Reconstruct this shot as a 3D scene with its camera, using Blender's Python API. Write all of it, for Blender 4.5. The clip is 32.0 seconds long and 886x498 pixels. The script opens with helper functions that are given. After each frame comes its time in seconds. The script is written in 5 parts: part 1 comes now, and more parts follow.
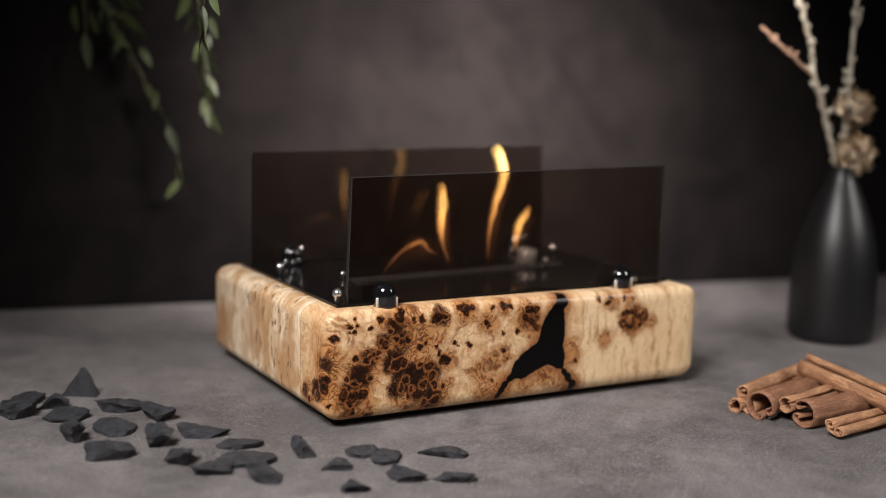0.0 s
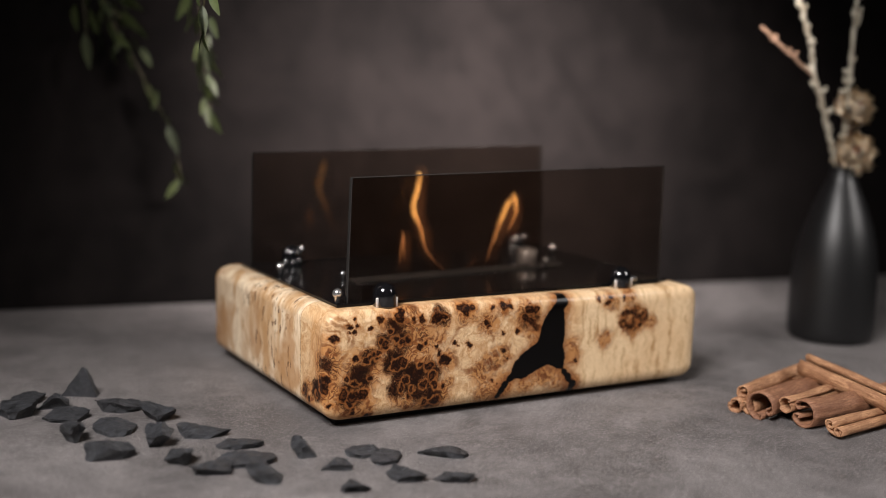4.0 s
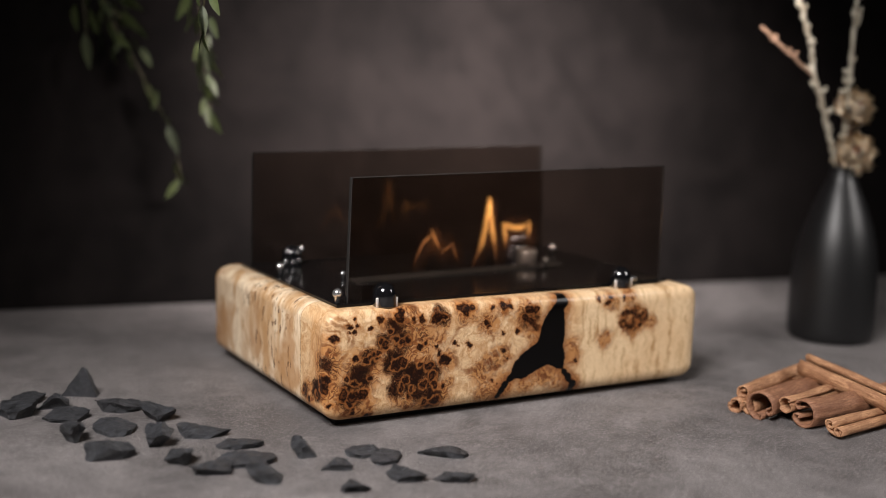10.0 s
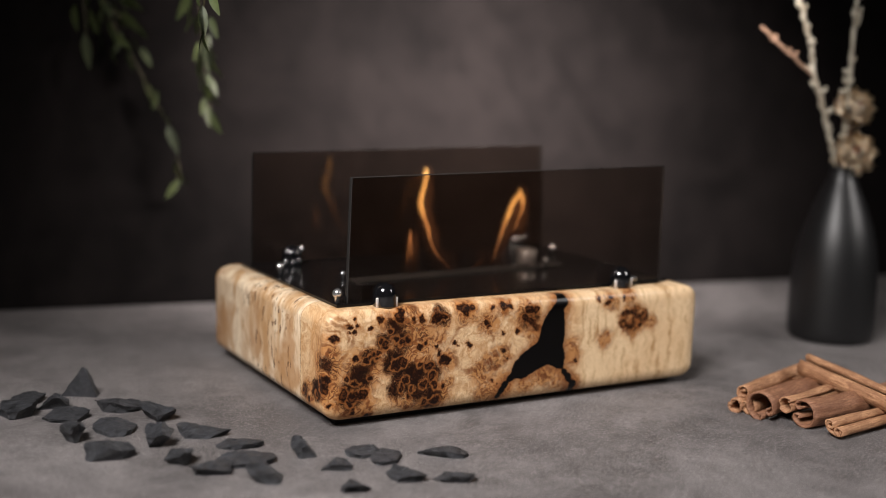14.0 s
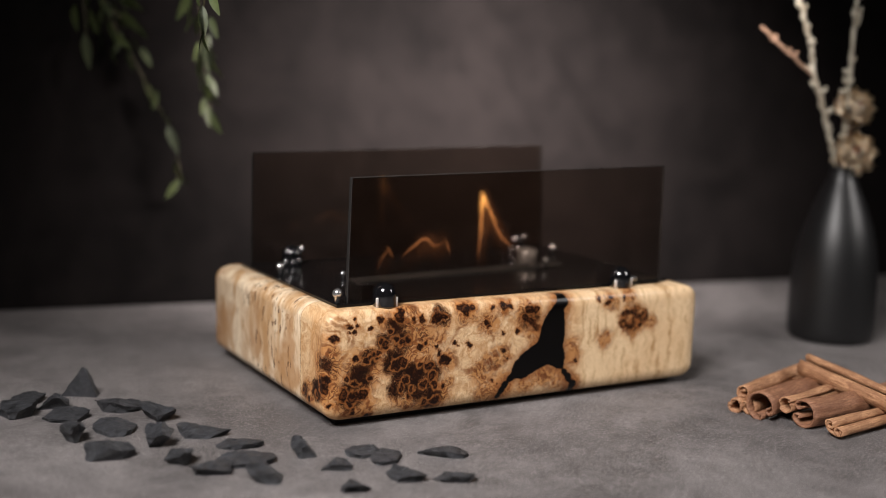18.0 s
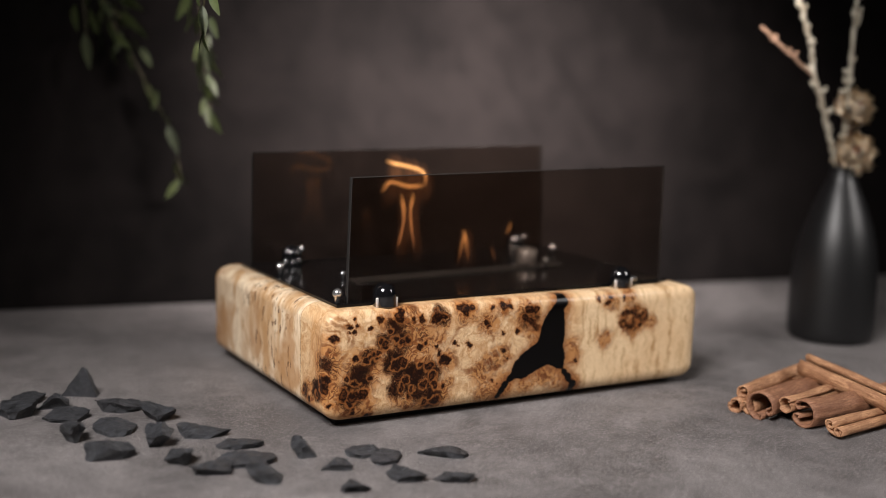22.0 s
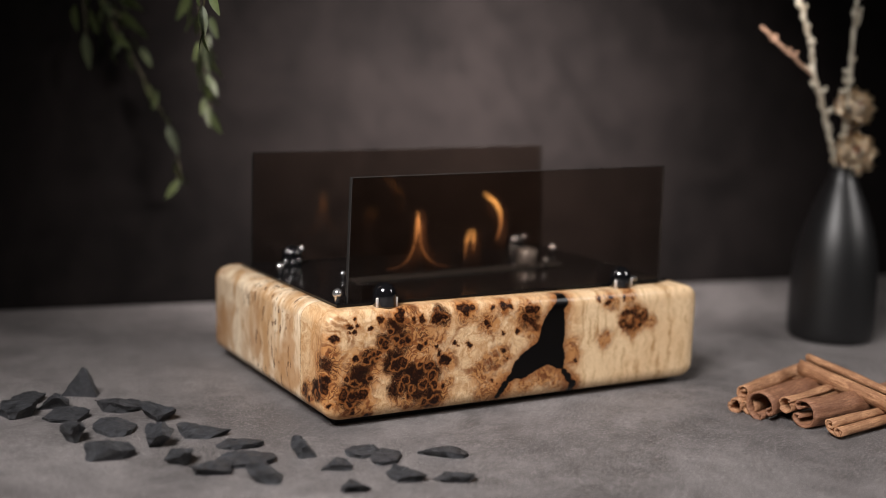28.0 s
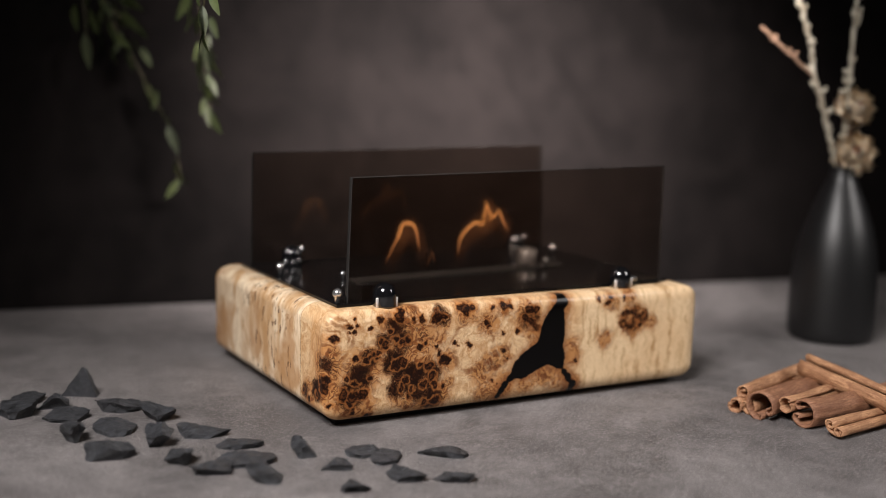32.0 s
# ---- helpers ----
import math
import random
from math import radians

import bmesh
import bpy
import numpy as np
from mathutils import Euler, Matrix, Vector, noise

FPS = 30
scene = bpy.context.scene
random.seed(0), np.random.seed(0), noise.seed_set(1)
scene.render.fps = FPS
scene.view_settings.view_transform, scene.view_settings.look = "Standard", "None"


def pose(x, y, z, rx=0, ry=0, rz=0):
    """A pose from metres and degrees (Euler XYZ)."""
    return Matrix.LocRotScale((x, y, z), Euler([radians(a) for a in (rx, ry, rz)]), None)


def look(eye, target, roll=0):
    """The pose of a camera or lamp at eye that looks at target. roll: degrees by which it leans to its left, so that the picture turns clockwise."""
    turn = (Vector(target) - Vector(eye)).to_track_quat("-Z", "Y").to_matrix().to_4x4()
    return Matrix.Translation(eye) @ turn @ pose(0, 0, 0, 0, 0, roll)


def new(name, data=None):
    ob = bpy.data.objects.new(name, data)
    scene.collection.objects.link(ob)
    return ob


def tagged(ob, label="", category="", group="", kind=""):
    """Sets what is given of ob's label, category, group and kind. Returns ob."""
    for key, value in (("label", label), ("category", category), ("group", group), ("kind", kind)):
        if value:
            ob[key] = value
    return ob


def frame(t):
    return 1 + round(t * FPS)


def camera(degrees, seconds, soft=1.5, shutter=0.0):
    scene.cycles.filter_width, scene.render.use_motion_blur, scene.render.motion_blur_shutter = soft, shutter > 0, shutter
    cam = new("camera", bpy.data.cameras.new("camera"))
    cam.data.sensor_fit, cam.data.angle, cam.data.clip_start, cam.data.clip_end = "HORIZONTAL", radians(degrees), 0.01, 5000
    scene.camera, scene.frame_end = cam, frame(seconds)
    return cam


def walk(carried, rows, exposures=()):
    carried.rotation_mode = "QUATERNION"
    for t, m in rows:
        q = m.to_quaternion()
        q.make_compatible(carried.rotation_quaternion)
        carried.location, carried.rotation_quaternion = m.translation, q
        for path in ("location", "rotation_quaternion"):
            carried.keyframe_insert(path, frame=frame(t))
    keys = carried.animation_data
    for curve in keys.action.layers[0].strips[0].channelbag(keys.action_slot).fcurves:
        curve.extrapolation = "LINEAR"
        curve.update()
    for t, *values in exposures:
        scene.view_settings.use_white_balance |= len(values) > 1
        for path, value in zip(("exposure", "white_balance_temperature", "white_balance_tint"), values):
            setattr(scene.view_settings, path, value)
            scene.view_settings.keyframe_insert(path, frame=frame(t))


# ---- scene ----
cam = camera(49.52, 32.0, soft=0.95)
EYE = (-0.3587, -0.6362, 0.1950)
AIM = (-0.3587 + 0.47275, -0.6362 + 0.87015, 0.1950 - 0.13908)
cam.data.dof.use_dof = True
cam.data.dof.focus_distance = 0.60
cam.data.dof.aperture_fstop = 2.8
walk(cam, [(0.0, look(EYE, AIM, 1.5)), (32.0, look(EYE, AIM, 1.5))], [(0.0, 0.0), (32.0, 0.0)])

# ---- light ----
world = bpy.data.worlds.new("world")
scene.world = world
world.use_nodes = True
world.node_tree.nodes["Background"].inputs["Color"].default_value = (0.34, 0.44, 0.80, 1)
world.node_tree.nodes["Background"].inputs["Strength"].default_value = 0.013


def area_lamp(name, eye, target, w, h, power, colour, spread=180):
    data = bpy.data.lights.new(name, "AREA")
    data.shape, data.size, data.size_y = "RECTANGLE", w, h
    data.energy, data.color, data.spread = power, colour, radians(spread)
    ob = new(name, data)
    ob.matrix_world = look(eye, target)
    return ob


area_lamp("key_softbox", (-0.66, -0.54, 0.78), (-0.06, -0.22, 0.0), 0.40, 0.40, 3.4, (1.0, 0.95, 0.93), 68)
area_lamp("side_softbox", (0.68, -0.72, 0.62), (0.31, -0.08, 0.12), 0.22, 0.40, 0.55, (1.0, 0.95, 0.92), 62)
area_lamp("backdrop_light", (0.075, -0.08, 0.380), (0.170, 0.269, 0.175), 0.33, 0.08, 4.3, (1.0, 0.90, 0.87), 84)


# ---- materials ----
class Nodes:
    """A short way to write node trees."""

    def __init__(self, name):
        self.mat = bpy.data.materials.new(name)
        self.mat.use_nodes = True
        self.tree = self.mat.node_tree
        self.tree.nodes.clear()

    def add(self, kind, ins=None, **props):
        n = self.tree.nodes.new(kind)
        for key, value in props.items():
            setattr(n, key, value)
        for key, value in (ins or {}).items():
            if isinstance(value, bpy.types.NodeSocket):
                self.tree.links.new(value, n.inputs[key])
            else:
                n.inputs[key].default_value = value
        return n

    def math(self, op, a, b=0.0, c=0.0, clamp=False):
        return self.add("ShaderNodeMath", {0: a, 1: b, 2: c}, operation=op, use_clamp=clamp).outputs[0]

    def noise(self, scale, detail=4.0, rough=0.55, vec=None, distort=0.0):
        ins = {"Scale": scale, "Detail": detail, "Roughness": rough, "Distortion": distort}
        if vec is not None:
            ins["Vector"] = vec
        return self.add("ShaderNodeTexNoise", ins)

    def step(self, v, lo, hi, a=0.0, b=1.0):
        return self.add("ShaderNodeMapRange", {"Value": v, "From Min": lo, "From Max": hi, "To Min": a, "To Max": b},
                        interpolation_type="SMOOTHSTEP").outputs[0]

    def mix(self, fac, a, b, blend="MIX"):
        n = self.add("ShaderNodeMix", data_type="RGBA", blend_type=blend)
        for key, value in ((0, fac), (6, a), (7, b)):
            if isinstance(value, bpy.types.NodeSocket):
                self.tree.links.new(value, n.inputs[key])
            else:
                n.inputs[key].default_value = value
        return n.outputs[2]

    def coords(self, kind="Object"):
        return self.add("ShaderNodeTexCoord").outputs[kind]

    def mapped(self, scale, vec=None, rot=(0, 0, 0)):
        return self.add("ShaderNodeMapping", {"Vector": vec if vec is not None else self.coords(),
                                              "Scale": scale, "Rotation": rot}).outputs[0]

    def bump(self, height, strength, distance):
        return self.add("ShaderNodeBump", {"Height": height, "Strength": strength, "Distance": distance}).outputs[0]

    def principled(self, colour, rough, normal=None, metal=0.0, spec=0.5, coat=0.0, coat_rough=0.1, out=True):
        ins = {"Base Color": colour, "Roughness": rough, "Metallic": metal, "Specular IOR Level": spec,
               "Coat Weight": coat, "Coat Roughness": coat_rough}
        if normal is not None:
            ins["Normal"] = normal
        n = self.add("ShaderNodeBsdfPrincipled", ins)
        return self.output(n.outputs[0]) if out else n.outputs[0]

    def output(self, shader):
        self.add("ShaderNodeOutputMaterial", {"Surface": shader})
        return self.mat


def rgb(r, g, b):
    return (r, g, b, 1.0)


def wood_fields(n, pos):
    """Pale burl ground colour with flowing figure, and a fine grain value."""
    warp = n.noise(28.0, 3.0, 0.5, pos)
    moved = n.add("ShaderNodeVectorMath", {0: warp.outputs["Color"], 1: (0.5, 0.5, 0.5)}, operation="SUBTRACT").outputs[0]
    moved = n.add("ShaderNodeVectorMath", {0: moved, "Scale": 0.022}, operation="SCALE").outputs[0]
    moved = n.add("ShaderNodeVectorMath", {0: pos, 1: moved}, operation="ADD").outputs[0]
    return moved


# the burl on the front board, in millimetres: place along the board as it folds round the corner, height and radius
KNOTS_CORNER = [(-177.3, 18.7, 1.9), (-167.8, 15.2, 2.3), (-157, 21.2, 1.5), (-150.9, 31, 1.5), (-148.6, 27.3, 2.6), (-147.8, 31.6, 2.6), (-145.2, 15.7, 1.5),
        (-144.7, 57.9, 2.9), (-138.1, 21.7, 3.7), (-135.6, 31.8, 2.2), (-133.9, 16.2, 2.2), (-133.8, 64.3, 1.6), (-133.4, 60, 0.9), (-131.5, 9, 1.5), (-131.2,
        12.1, 1.5), (-130.6, 20.1, 3.3), (-130.1, 60.8, 1.5), (-130, 28.3, 1.5), (-129.9, 69.1, 0.9), (-129.5, 44, 1.8), (-128.6, 65.2, 1.5), (-125, 20.9,
        3.3), (-122.7, 41.9, 2.2), (-120, 6.3, 2.3), (-120, 44.2, 1.5), (-119.8, 31.9, 1.9), (-119.6, 61.7, 1.8), (-117.8, 46.5, 1.5)]
KNOTS_BAND = [(-115.1, 42.6, 1.1), (-114.3, 66.6, 2), (-114, 47.2, 1.9), (-112.2, 53.9, 1.5), (-111.9, 68.1, 1.1), (-109.5, 50.8, 2.2), (-107.7, 60.7, 1.5), (-103,
        54.9, 1.9), (-100.4, 70.3, 3.4), (-98.9, 66.1, 2.3), (-98.2, 51.9, 2.3), (-94.3, 53, 1.9), (-91.4, 65.9, 1.5), (-87.1, 48.4, 2.7), (-84.7, 66.5, 2.3),
        (-82.3, 50.9, 1.5), (-75, 63.6, 1.9), (-73.7, 46.8, 1.5), (-73, 66.3, 3.4), (-71.6, 42.9, 1.9), (-69.3, 66.8, 1.9), (-68.6, 38.1, 3.5), (-65.7, 36.7,
        2.3), (-57.5, 71.2, 1.6), (-53.3, 69.9, 3.9), (-48.1, 70.6, 2), (-33.1, 68.5, 1.6)]
KNOTS_MIDDLE = [(-102.6, 37.4, 3), (-99.1, 21.6, 2.3), (-97.2, 39.8, 3.4), (-95.3, 26.7, 3), (-93.4, 15.4, 1.5), (-90.4, 20.6, 1.5), (-85.2, 36.8, 1.9), (-83.2, 23.6,
        2.3), (-81.2, 12.4, 2.7), (-79.1, 34.3, 3.1), (-76.5, 27.3, 3.1), (-74.6, 11.6, 2.7), (-74.3, 21.8, 2.3), (-68.9, 20.9, 1.6), (-60.6, 48.2, 1.6),
        (-51, 47.4, 1.2), (-49.7, 45.4, 2), (-37, 59.5, 1.6), (-35.2, 56.7, 1.2), (-32.1, 21.1, 0.8)]
KNOTS_RIGHT = [(-28.5, 17.6, 0.8), (-25.1, 41.6, 0.8), (-24.6, 53.1, 1.2), (-23.3, 40.7, 1.6), (-23.3, 70.4, 3.2), (-20.4, 35.4, 1.2), (-18.8, 70.8, 2), (-13.2,
        53.7, 2), (-7.7, 60.7, 3.2), (-3.8, 67.7, 3.6), (-2.7, 57.9, 3.2), (0.6, 65.8, 2.4), (1.1, 53.7, 2.8), (35.9, 28, 1.7), (53.4, 69.2, 1.3), (60.9, 66,
        2.1), (64.2, 69.6, 1.3), (75.8, 70.1, 1.7)]
KNOTS_ROSE = [(73.7, 50.8, 3.8), (77.3, 57.5, 3.8), (85.8, 58.5, 4.3), (86.8, 51, 5.2), (94.8, 54.5, 3.9), (79.9, 48.2, 3.9)]
AMBER_LEFT = [(-167.9, 19.2, 8.3), (-149, 26.1, 8.9), (-148.4, 40.4, 9.8), (-145.5, 47.7, 5.4), (-132.1, 18.8, 11.7), (-125.6, 33.6, 12.7), (-125.1, 11.7, 8.2), (-120,
        43.8, 8.2), (-106.8, 53.4, 9.2), (-103.2, 63.9, 8.2), (-102.7, 42.1, 10.1), (-96.3, 19.5, 10.2), (-95.2, 68.6, 10.1), (-88.6, 29.7, 15.9), (-85.3, 58.9,
        6.8), (-85.1, 49.7, 10.2), (-84.3, 16.2, 14), (-71, 52.1, 4.3), (-70.5, 63.2, 6.6), (-69.9, 14.6, 5.7), (-66.5, 36.8, 6.6), (-66, 21.7, 4.3), (-52.4,
        69.8, 7.6)]
AMBER_RIGHT = [(-40.9, 26.6, 7.1), (-36, 12.6, 8.1), (-35.7, 58.6, 7.1), (-32.6, 33.5, 7.2), (-24, 38.5, 6.3), (-23.6, 69, 5.4), (-23.2, 17, 8.1), (-5.3, 15.1, 6.4),
        (-5.1, 62, 10), (2.2, 49.7, 7.3), (4.9, 41.7, 6.4), (8.2, 19.6, 6.4), (19.9, 18.4, 9.3), (20, 67.9, 7.3), (31.5, 39.3, 4.1), (32.5, 10.8, 7.5),
        (33.4, 31.1, 6), (59.4, 40.9, 5.2), (63.9, 67, 5.7), (81, 70.9, 4.8), (83.6, 53.3, 12.4), (99.2, 50, 4.4)]
CLUSTERS = [(-103.1, 62.9, 6.3), (-110.7, 53.8, 4.5), (-98.2, 52.7, 5.5), (-103.8, 40.4, 7.3), (-94.5, 28.5, 10.2), (-80.5, 28.9, 9.4), (-77.3, 13.5, 6.6), (-125.5,
        32.5, 7.2), (-120, 43.8, 5.5), (-132.9, 20, 8.2), (-157, 23, 6.3), (-147.9, 42.3, 4), (-71.4, 66.2, 5.6), (-4.2, 61.2, 6.8), (-88.4, 20.4, 6.6),
        (-100.3, 23.6, 6.5), (-175.4, 19.1, 4.1)]
# broad rings of growth
RINGS = [(-48, 45.6, 16.4), (-85.2, 51.5, 11.4), (60.4, 40.8, 3.4), (32.4, 32, 4.2), (-95.2, 68.6, 5.6), (-144.7, 57.9, 6.2), (-144.7, 57.9, 9.9), (-144.7, 57.9, 13.6)]
RESIN = [(22.7, 71.8, 4.1), (24.8, 69.1, 2.5), (19.8, 66, 3.7), (17.7, 61.1, 6.8), (15.7, 54.5, 9.5), (15.1, 47.9, 10.5), (14.5, 41.6, 10.5), (10.2, 36.5, 10),
        (3, 33.2, 9.3), (-3.7, 29.9, 8.8), (-9.3, 26.1, 7.3), (-13.7, 23.4, 2.8), (19.2, 31.6, 7.4), (21.8, 26.2, 3.3), (25.9, 20.6, 2.5), (29.4, 16.2, 2.9),
        (33.5, 10.7, 3.3), (33, 5.9, 2.5), (-21.8, 16.5, 2.4), (-24.6, 12.4, 2.4), (-26.8, 8.4, 2), (-18, 20.4, 2.4)]


def blobs(n, vec, groups, join=0.6):
    """Millimetres to the edge of the nearest blob, negative inside; neighbours run together."""
    field = None
    for x, z, r in groups:
        d = n.add("ShaderNodeVectorMath", {0: vec, 1: (x / 1000, 0.0, z / 1000)}, operation="DISTANCE").outputs["Value"]
        v = n.math("MULTIPLY_ADD", d, 1000.0, -r * 0.94)
        field = v if field is None else n.math("SMOOTH_MIN", field, v, join)
    return field


def burl_front(name):
    """Burl full of eyes, stains and curls round a black resin fill. The figure runs on over the top edge and round the corner."""
    n = Nodes(name)
    pos = n.coords()
    sep = n.add("ShaderNodeSeparateXYZ", {0: pos})
    # unfold the board: depth behind the front face counts sideways round the corner, upwards over the top
    deep = n.math("MAXIMUM", n.math("ADD", sep.outputs[1], 0.0995), 0.0)
    turned = n.step(sep.outputs[0], -0.137, -0.147)
    u = n.math("SUBTRACT", sep.outputs[0], n.math("MULTIPLY", deep, turned))
    v = n.math("ADD", sep.outputs[2], n.math("MULTIPLY", deep, n.math("SUBTRACT", 1.0, turned)))
    flat = n.add("ShaderNodeCombineXYZ", {0: u, 1: 0.0, 2: v}).outputs[0]

    def vmath(op, a, b=None, scale=None):
        ins = {0: a}
        if b is not None:
            ins[1] = b
        if scale is not None:
            ins["Scale"] = scale
        return n.add("ShaderNodeVectorMath", ins, operation=op).outputs[0]

    def shaken(scale, reach, detail, base=flat):
        j = vmath("SUBTRACT", n.noise(scale, detail, 0.6, base).outputs["Color"], (0.5, 0.5, 0.5))
        return vmath("MULTIPLY", vmath("SCALE", j, scale=reach), (1, 0, 1))

    small, large = shaken(270.0, 0.0046, 4.0), shaken(95.0, 0.0095, 3.0)
    near = vmath("ADD", vmath("ADD", flat, small), large)
    loose = vmath("ADD", near, shaken(45.0, 0.030, 3.0))
    fine = n.noise(620.0, 3.0, 0.65, n.mapped((1, 1, 0.35), flat)).outputs["Fac"]
    figure = n.noise(42.0, 6.0, 0.62, loose, 1.6).outputs["Fac"]
    broad = n.noise(17.0, 3.0, 0.5, loose).outputs["Fac"]
    inner = n.noise(300.0, 4.0, 0.65, flat).outputs["Fac"]
    lines = n.noise(75.0, 3.0, 0.5, flat).outputs["Fac"]
    pale, tan = rgb(0.70, 0.495, 0.290), rgb(0.50, 0.260, 0.102)
    amber, brown = rgb(0.36, 0.135, 0.040), rgb(0.080, 0.023, 0.007)
    dark, black = rgb(0.0095, 0.0030, 0.0016), rgb(0.0016, 0.0013, 0.0013)

    stain = n.math("SMOOTH_MIN", blobs(n, near, AMBER_LEFT, 5.0), blobs(n, near, AMBER_RIGHT, 5.0), 5.0)
    crowd = blobs(n, near, CLUSTERS, 3.0)
    k = None
    for group in (KNOTS_CORNER, KNOTS_BAND, KNOTS_MIDDLE, KNOTS_RIGHT):
        f = blobs(n, near, group, 1.2)
        k = f if k is None else n.math("SMOOTH_MIN", k, f, 1.2)
    rose = blobs(n, near, KNOTS_ROSE, 3.0)
    resin = blobs(n, vmath("ADD", flat, vmath("SCALE", small, scale=0.55)), RESIN, 5.0)

    col = n.mix(n.step(figure, 0.44, 0.68, 0.0, 0.75), pale, tan)
    col = n.mix(n.step(broad, 0.48, 0.68, 0.0, 0.60), col, tan)
    cloud = n.noise(120.0, 6.0, 0.70, loose, 2.0).outputs["Fac"]
    col = n.mix(n.math("MULTIPLY", n.step(cloud, 0.46, 0.66), 0.55), col, rgb(0.36, 0.17, 0.06))
    col = n.mix(n.math("MULTIPLY", n.step(cloud, 0.46, 0.34), 0.45), col, rgb(0.84, 0.66, 0.44))
    # fine dark flecks of the pores
    col = n.mix(n.math("MULTIPLY", n.step(fine, 0.52, 0.72), 0.30), col, brown)
    # straight-grown wood beyond the resin: leaning streaks
    calm = n.step(u, 0.026, 0.045)
    wild = n.math("SUBTRACT", 1.0, calm)
    col = n.mix(n.math("MULTIPLY", calm, 0.6), col, rgb(0.80, 0.61, 0.385))
    streak = n.noise(1.0, 4.0, 0.6, n.mapped((210, 1, 34), near, (0, 0.20, 0))).outputs["Fac"]
    col = n.mix(n.math("MULTIPLY", calm, n.step(streak, 0.46, 0.72, 0.0, 0.85)), col, rgb(0.34, 0.175, 0.060))
    # growth lines wind round knots, stains and resin
    all_of = n.math("SMOOTH_MIN", n.math("SMOOTH_MIN", k, n.math("MULTIPLY", stain, 0.7), 5.0), n.math("MINIMUM", rose, resin), 4.0)
    for pitch, force, lo in ((1.5, 0.30, 0.40), (3.9, 0.22, 0.60)):
        wave = n.math("SINE", n.math("MULTIPLY_ADD", all_of, pitch, n.math("MULTIPLY_ADD", lines, 11.0, n.math("MULTIPLY", cloud, 5.0))))
        gone = n.step(all_of, 18.0, 1.0)
        col = n.mix(n.math("MULTIPLY", n.math("MULTIPLY", n.step(wave, lo, 1.0), gone), n.math("MULTIPLY_ADD", wild, force * 0.7, force * 0.3)), col, rgb(0.25, 0.098, 0.030))
    for x, z, r in RINGS:
        d = n.add("ShaderNodeVectorMath", {0: near, 1: (x / 1000, 0.0, z / 1000)}, operation="DISTANCE").outputs["Value"]
        off = n.math("ABSOLUTE", n.math("MULTIPLY_ADD", d, 1000.0, -r))
        col = n.mix(n.math("MULTIPLY", n.step(off, 2.0, 0.1), n.step(lines, 0.40, 0.58, 0.05, 0.80)), col, rgb(0.20, 0.072, 0.023))
    # amber stain with curls of darker brown
    curl = n.noise(40.0, 2.0, 0.5, near, 2.0).outputs["Fac"]
    curls = n.math("SINE", n.math("MULTIPLY", curl, 56.0))
    tint = n.mix(n.step(curls, -0.5, 0.9), rgb(0.43, 0.200, 0.072), rgb(0.165, 0.053, 0.016))
    col = n.mix(n.math("MULTIPLY", n.step(stain, 6.0, -2.0), n.step(cloud, 0.34, 0.52, 0.60, 0.98)), col, tint)
    # eyes that crowd in the clusters: rings round many small centres
    cells = n.add("ShaderNodeTexVoronoi", {"Vector": near, "Scale": 235.0, "Randomness": 1.0}).outputs["Distance"]
    ring = n.math("SINE", n.math("MULTIPLY_ADD", cells, 26.0, n.math("MULTIPLY", inner, 5.0)))
    packed = n.step(crowd, 3.2, -0.8)
    col = n.mix(n.math("MULTIPLY", packed, n.step(cloud, 0.36, 0.52, 0.35, 0.92)), col, brown)
    col = n.mix(n.math("MULTIPLY", packed, n.step(ring, -0.55, 0.45, 0.10, 0.97)), col, rgb(0.016, 0.0048, 0.0022))
    col = n.mix(n.math("MULTIPLY", packed, n.math("MULTIPLY", n.step(cells, 0.22, 0.10), 0.95)), col, dark)
    pit = n.noise(95.0, 3.0, 0.6, near, 1.2).outputs["Fac"]
    col = n.mix(n.math("MULTIPLY", n.step(crowd, 2.0, -2.5), n.step(pit, 0.38, 0.50, 0.0, 0.95)), col, dark)
    # dark squiggles and cracks in the stained parts
    for scale, width, force in ((170.0, 0.034, 0.85), (90.0, 0.022, 0.80)):
        ridge = n.math("ABSOLUTE", n.math("SUBTRACT", n.noise(scale, 3.0, 0.55, near, 2.2).outputs["Fac"], 0.5))
        some = n.step(n.noise(40.0, 3.0, 0.55, flat).outputs["Fac"], 0.46, 0.58)
        amount = n.math("MULTIPLY", n.step(ridge, width, width * 0.25), n.math("MULTIPLY", some, n.step(stain, 2.0, -4.0)))
        col = n.mix(n.math("MULTIPLY", amount, force), col, rgb(0.026, 0.0076, 0.003))
    # knots: an amber halo, a brown rim, a dark body with paler curls
    col = n.mix(n.math("MULTIPLY", n.step(k, 2.2, 0.2), n.step(cloud, 0.40, 0.56, 0.25, 0.85)), col, amber)
    col = n.mix(n.math("MULTIPLY", n.step(k, 0.95, 0.0), 0.85), col, brown)
    hollow = n.math("MULTIPLY", n.step(k, -0.5, -1.6), n.step(inner, 0.47, 0.58))
    body = n.math("MULTIPLY", n.step(k, 0.25, -0.50), n.math("MULTIPLY_ADD", hollow, -0.75, 1.0))
    col = n.mix(n.math("MULTIPLY", body, 0.98), col, dark)
    # the large rosy knot: a dark uneven rim round a brown heart
    heart = n.mix(n.step(inner, 0.40, 0.62), rgb(0.070, 0.022, 0.008), rgb(0.29, 0.105, 0.032))
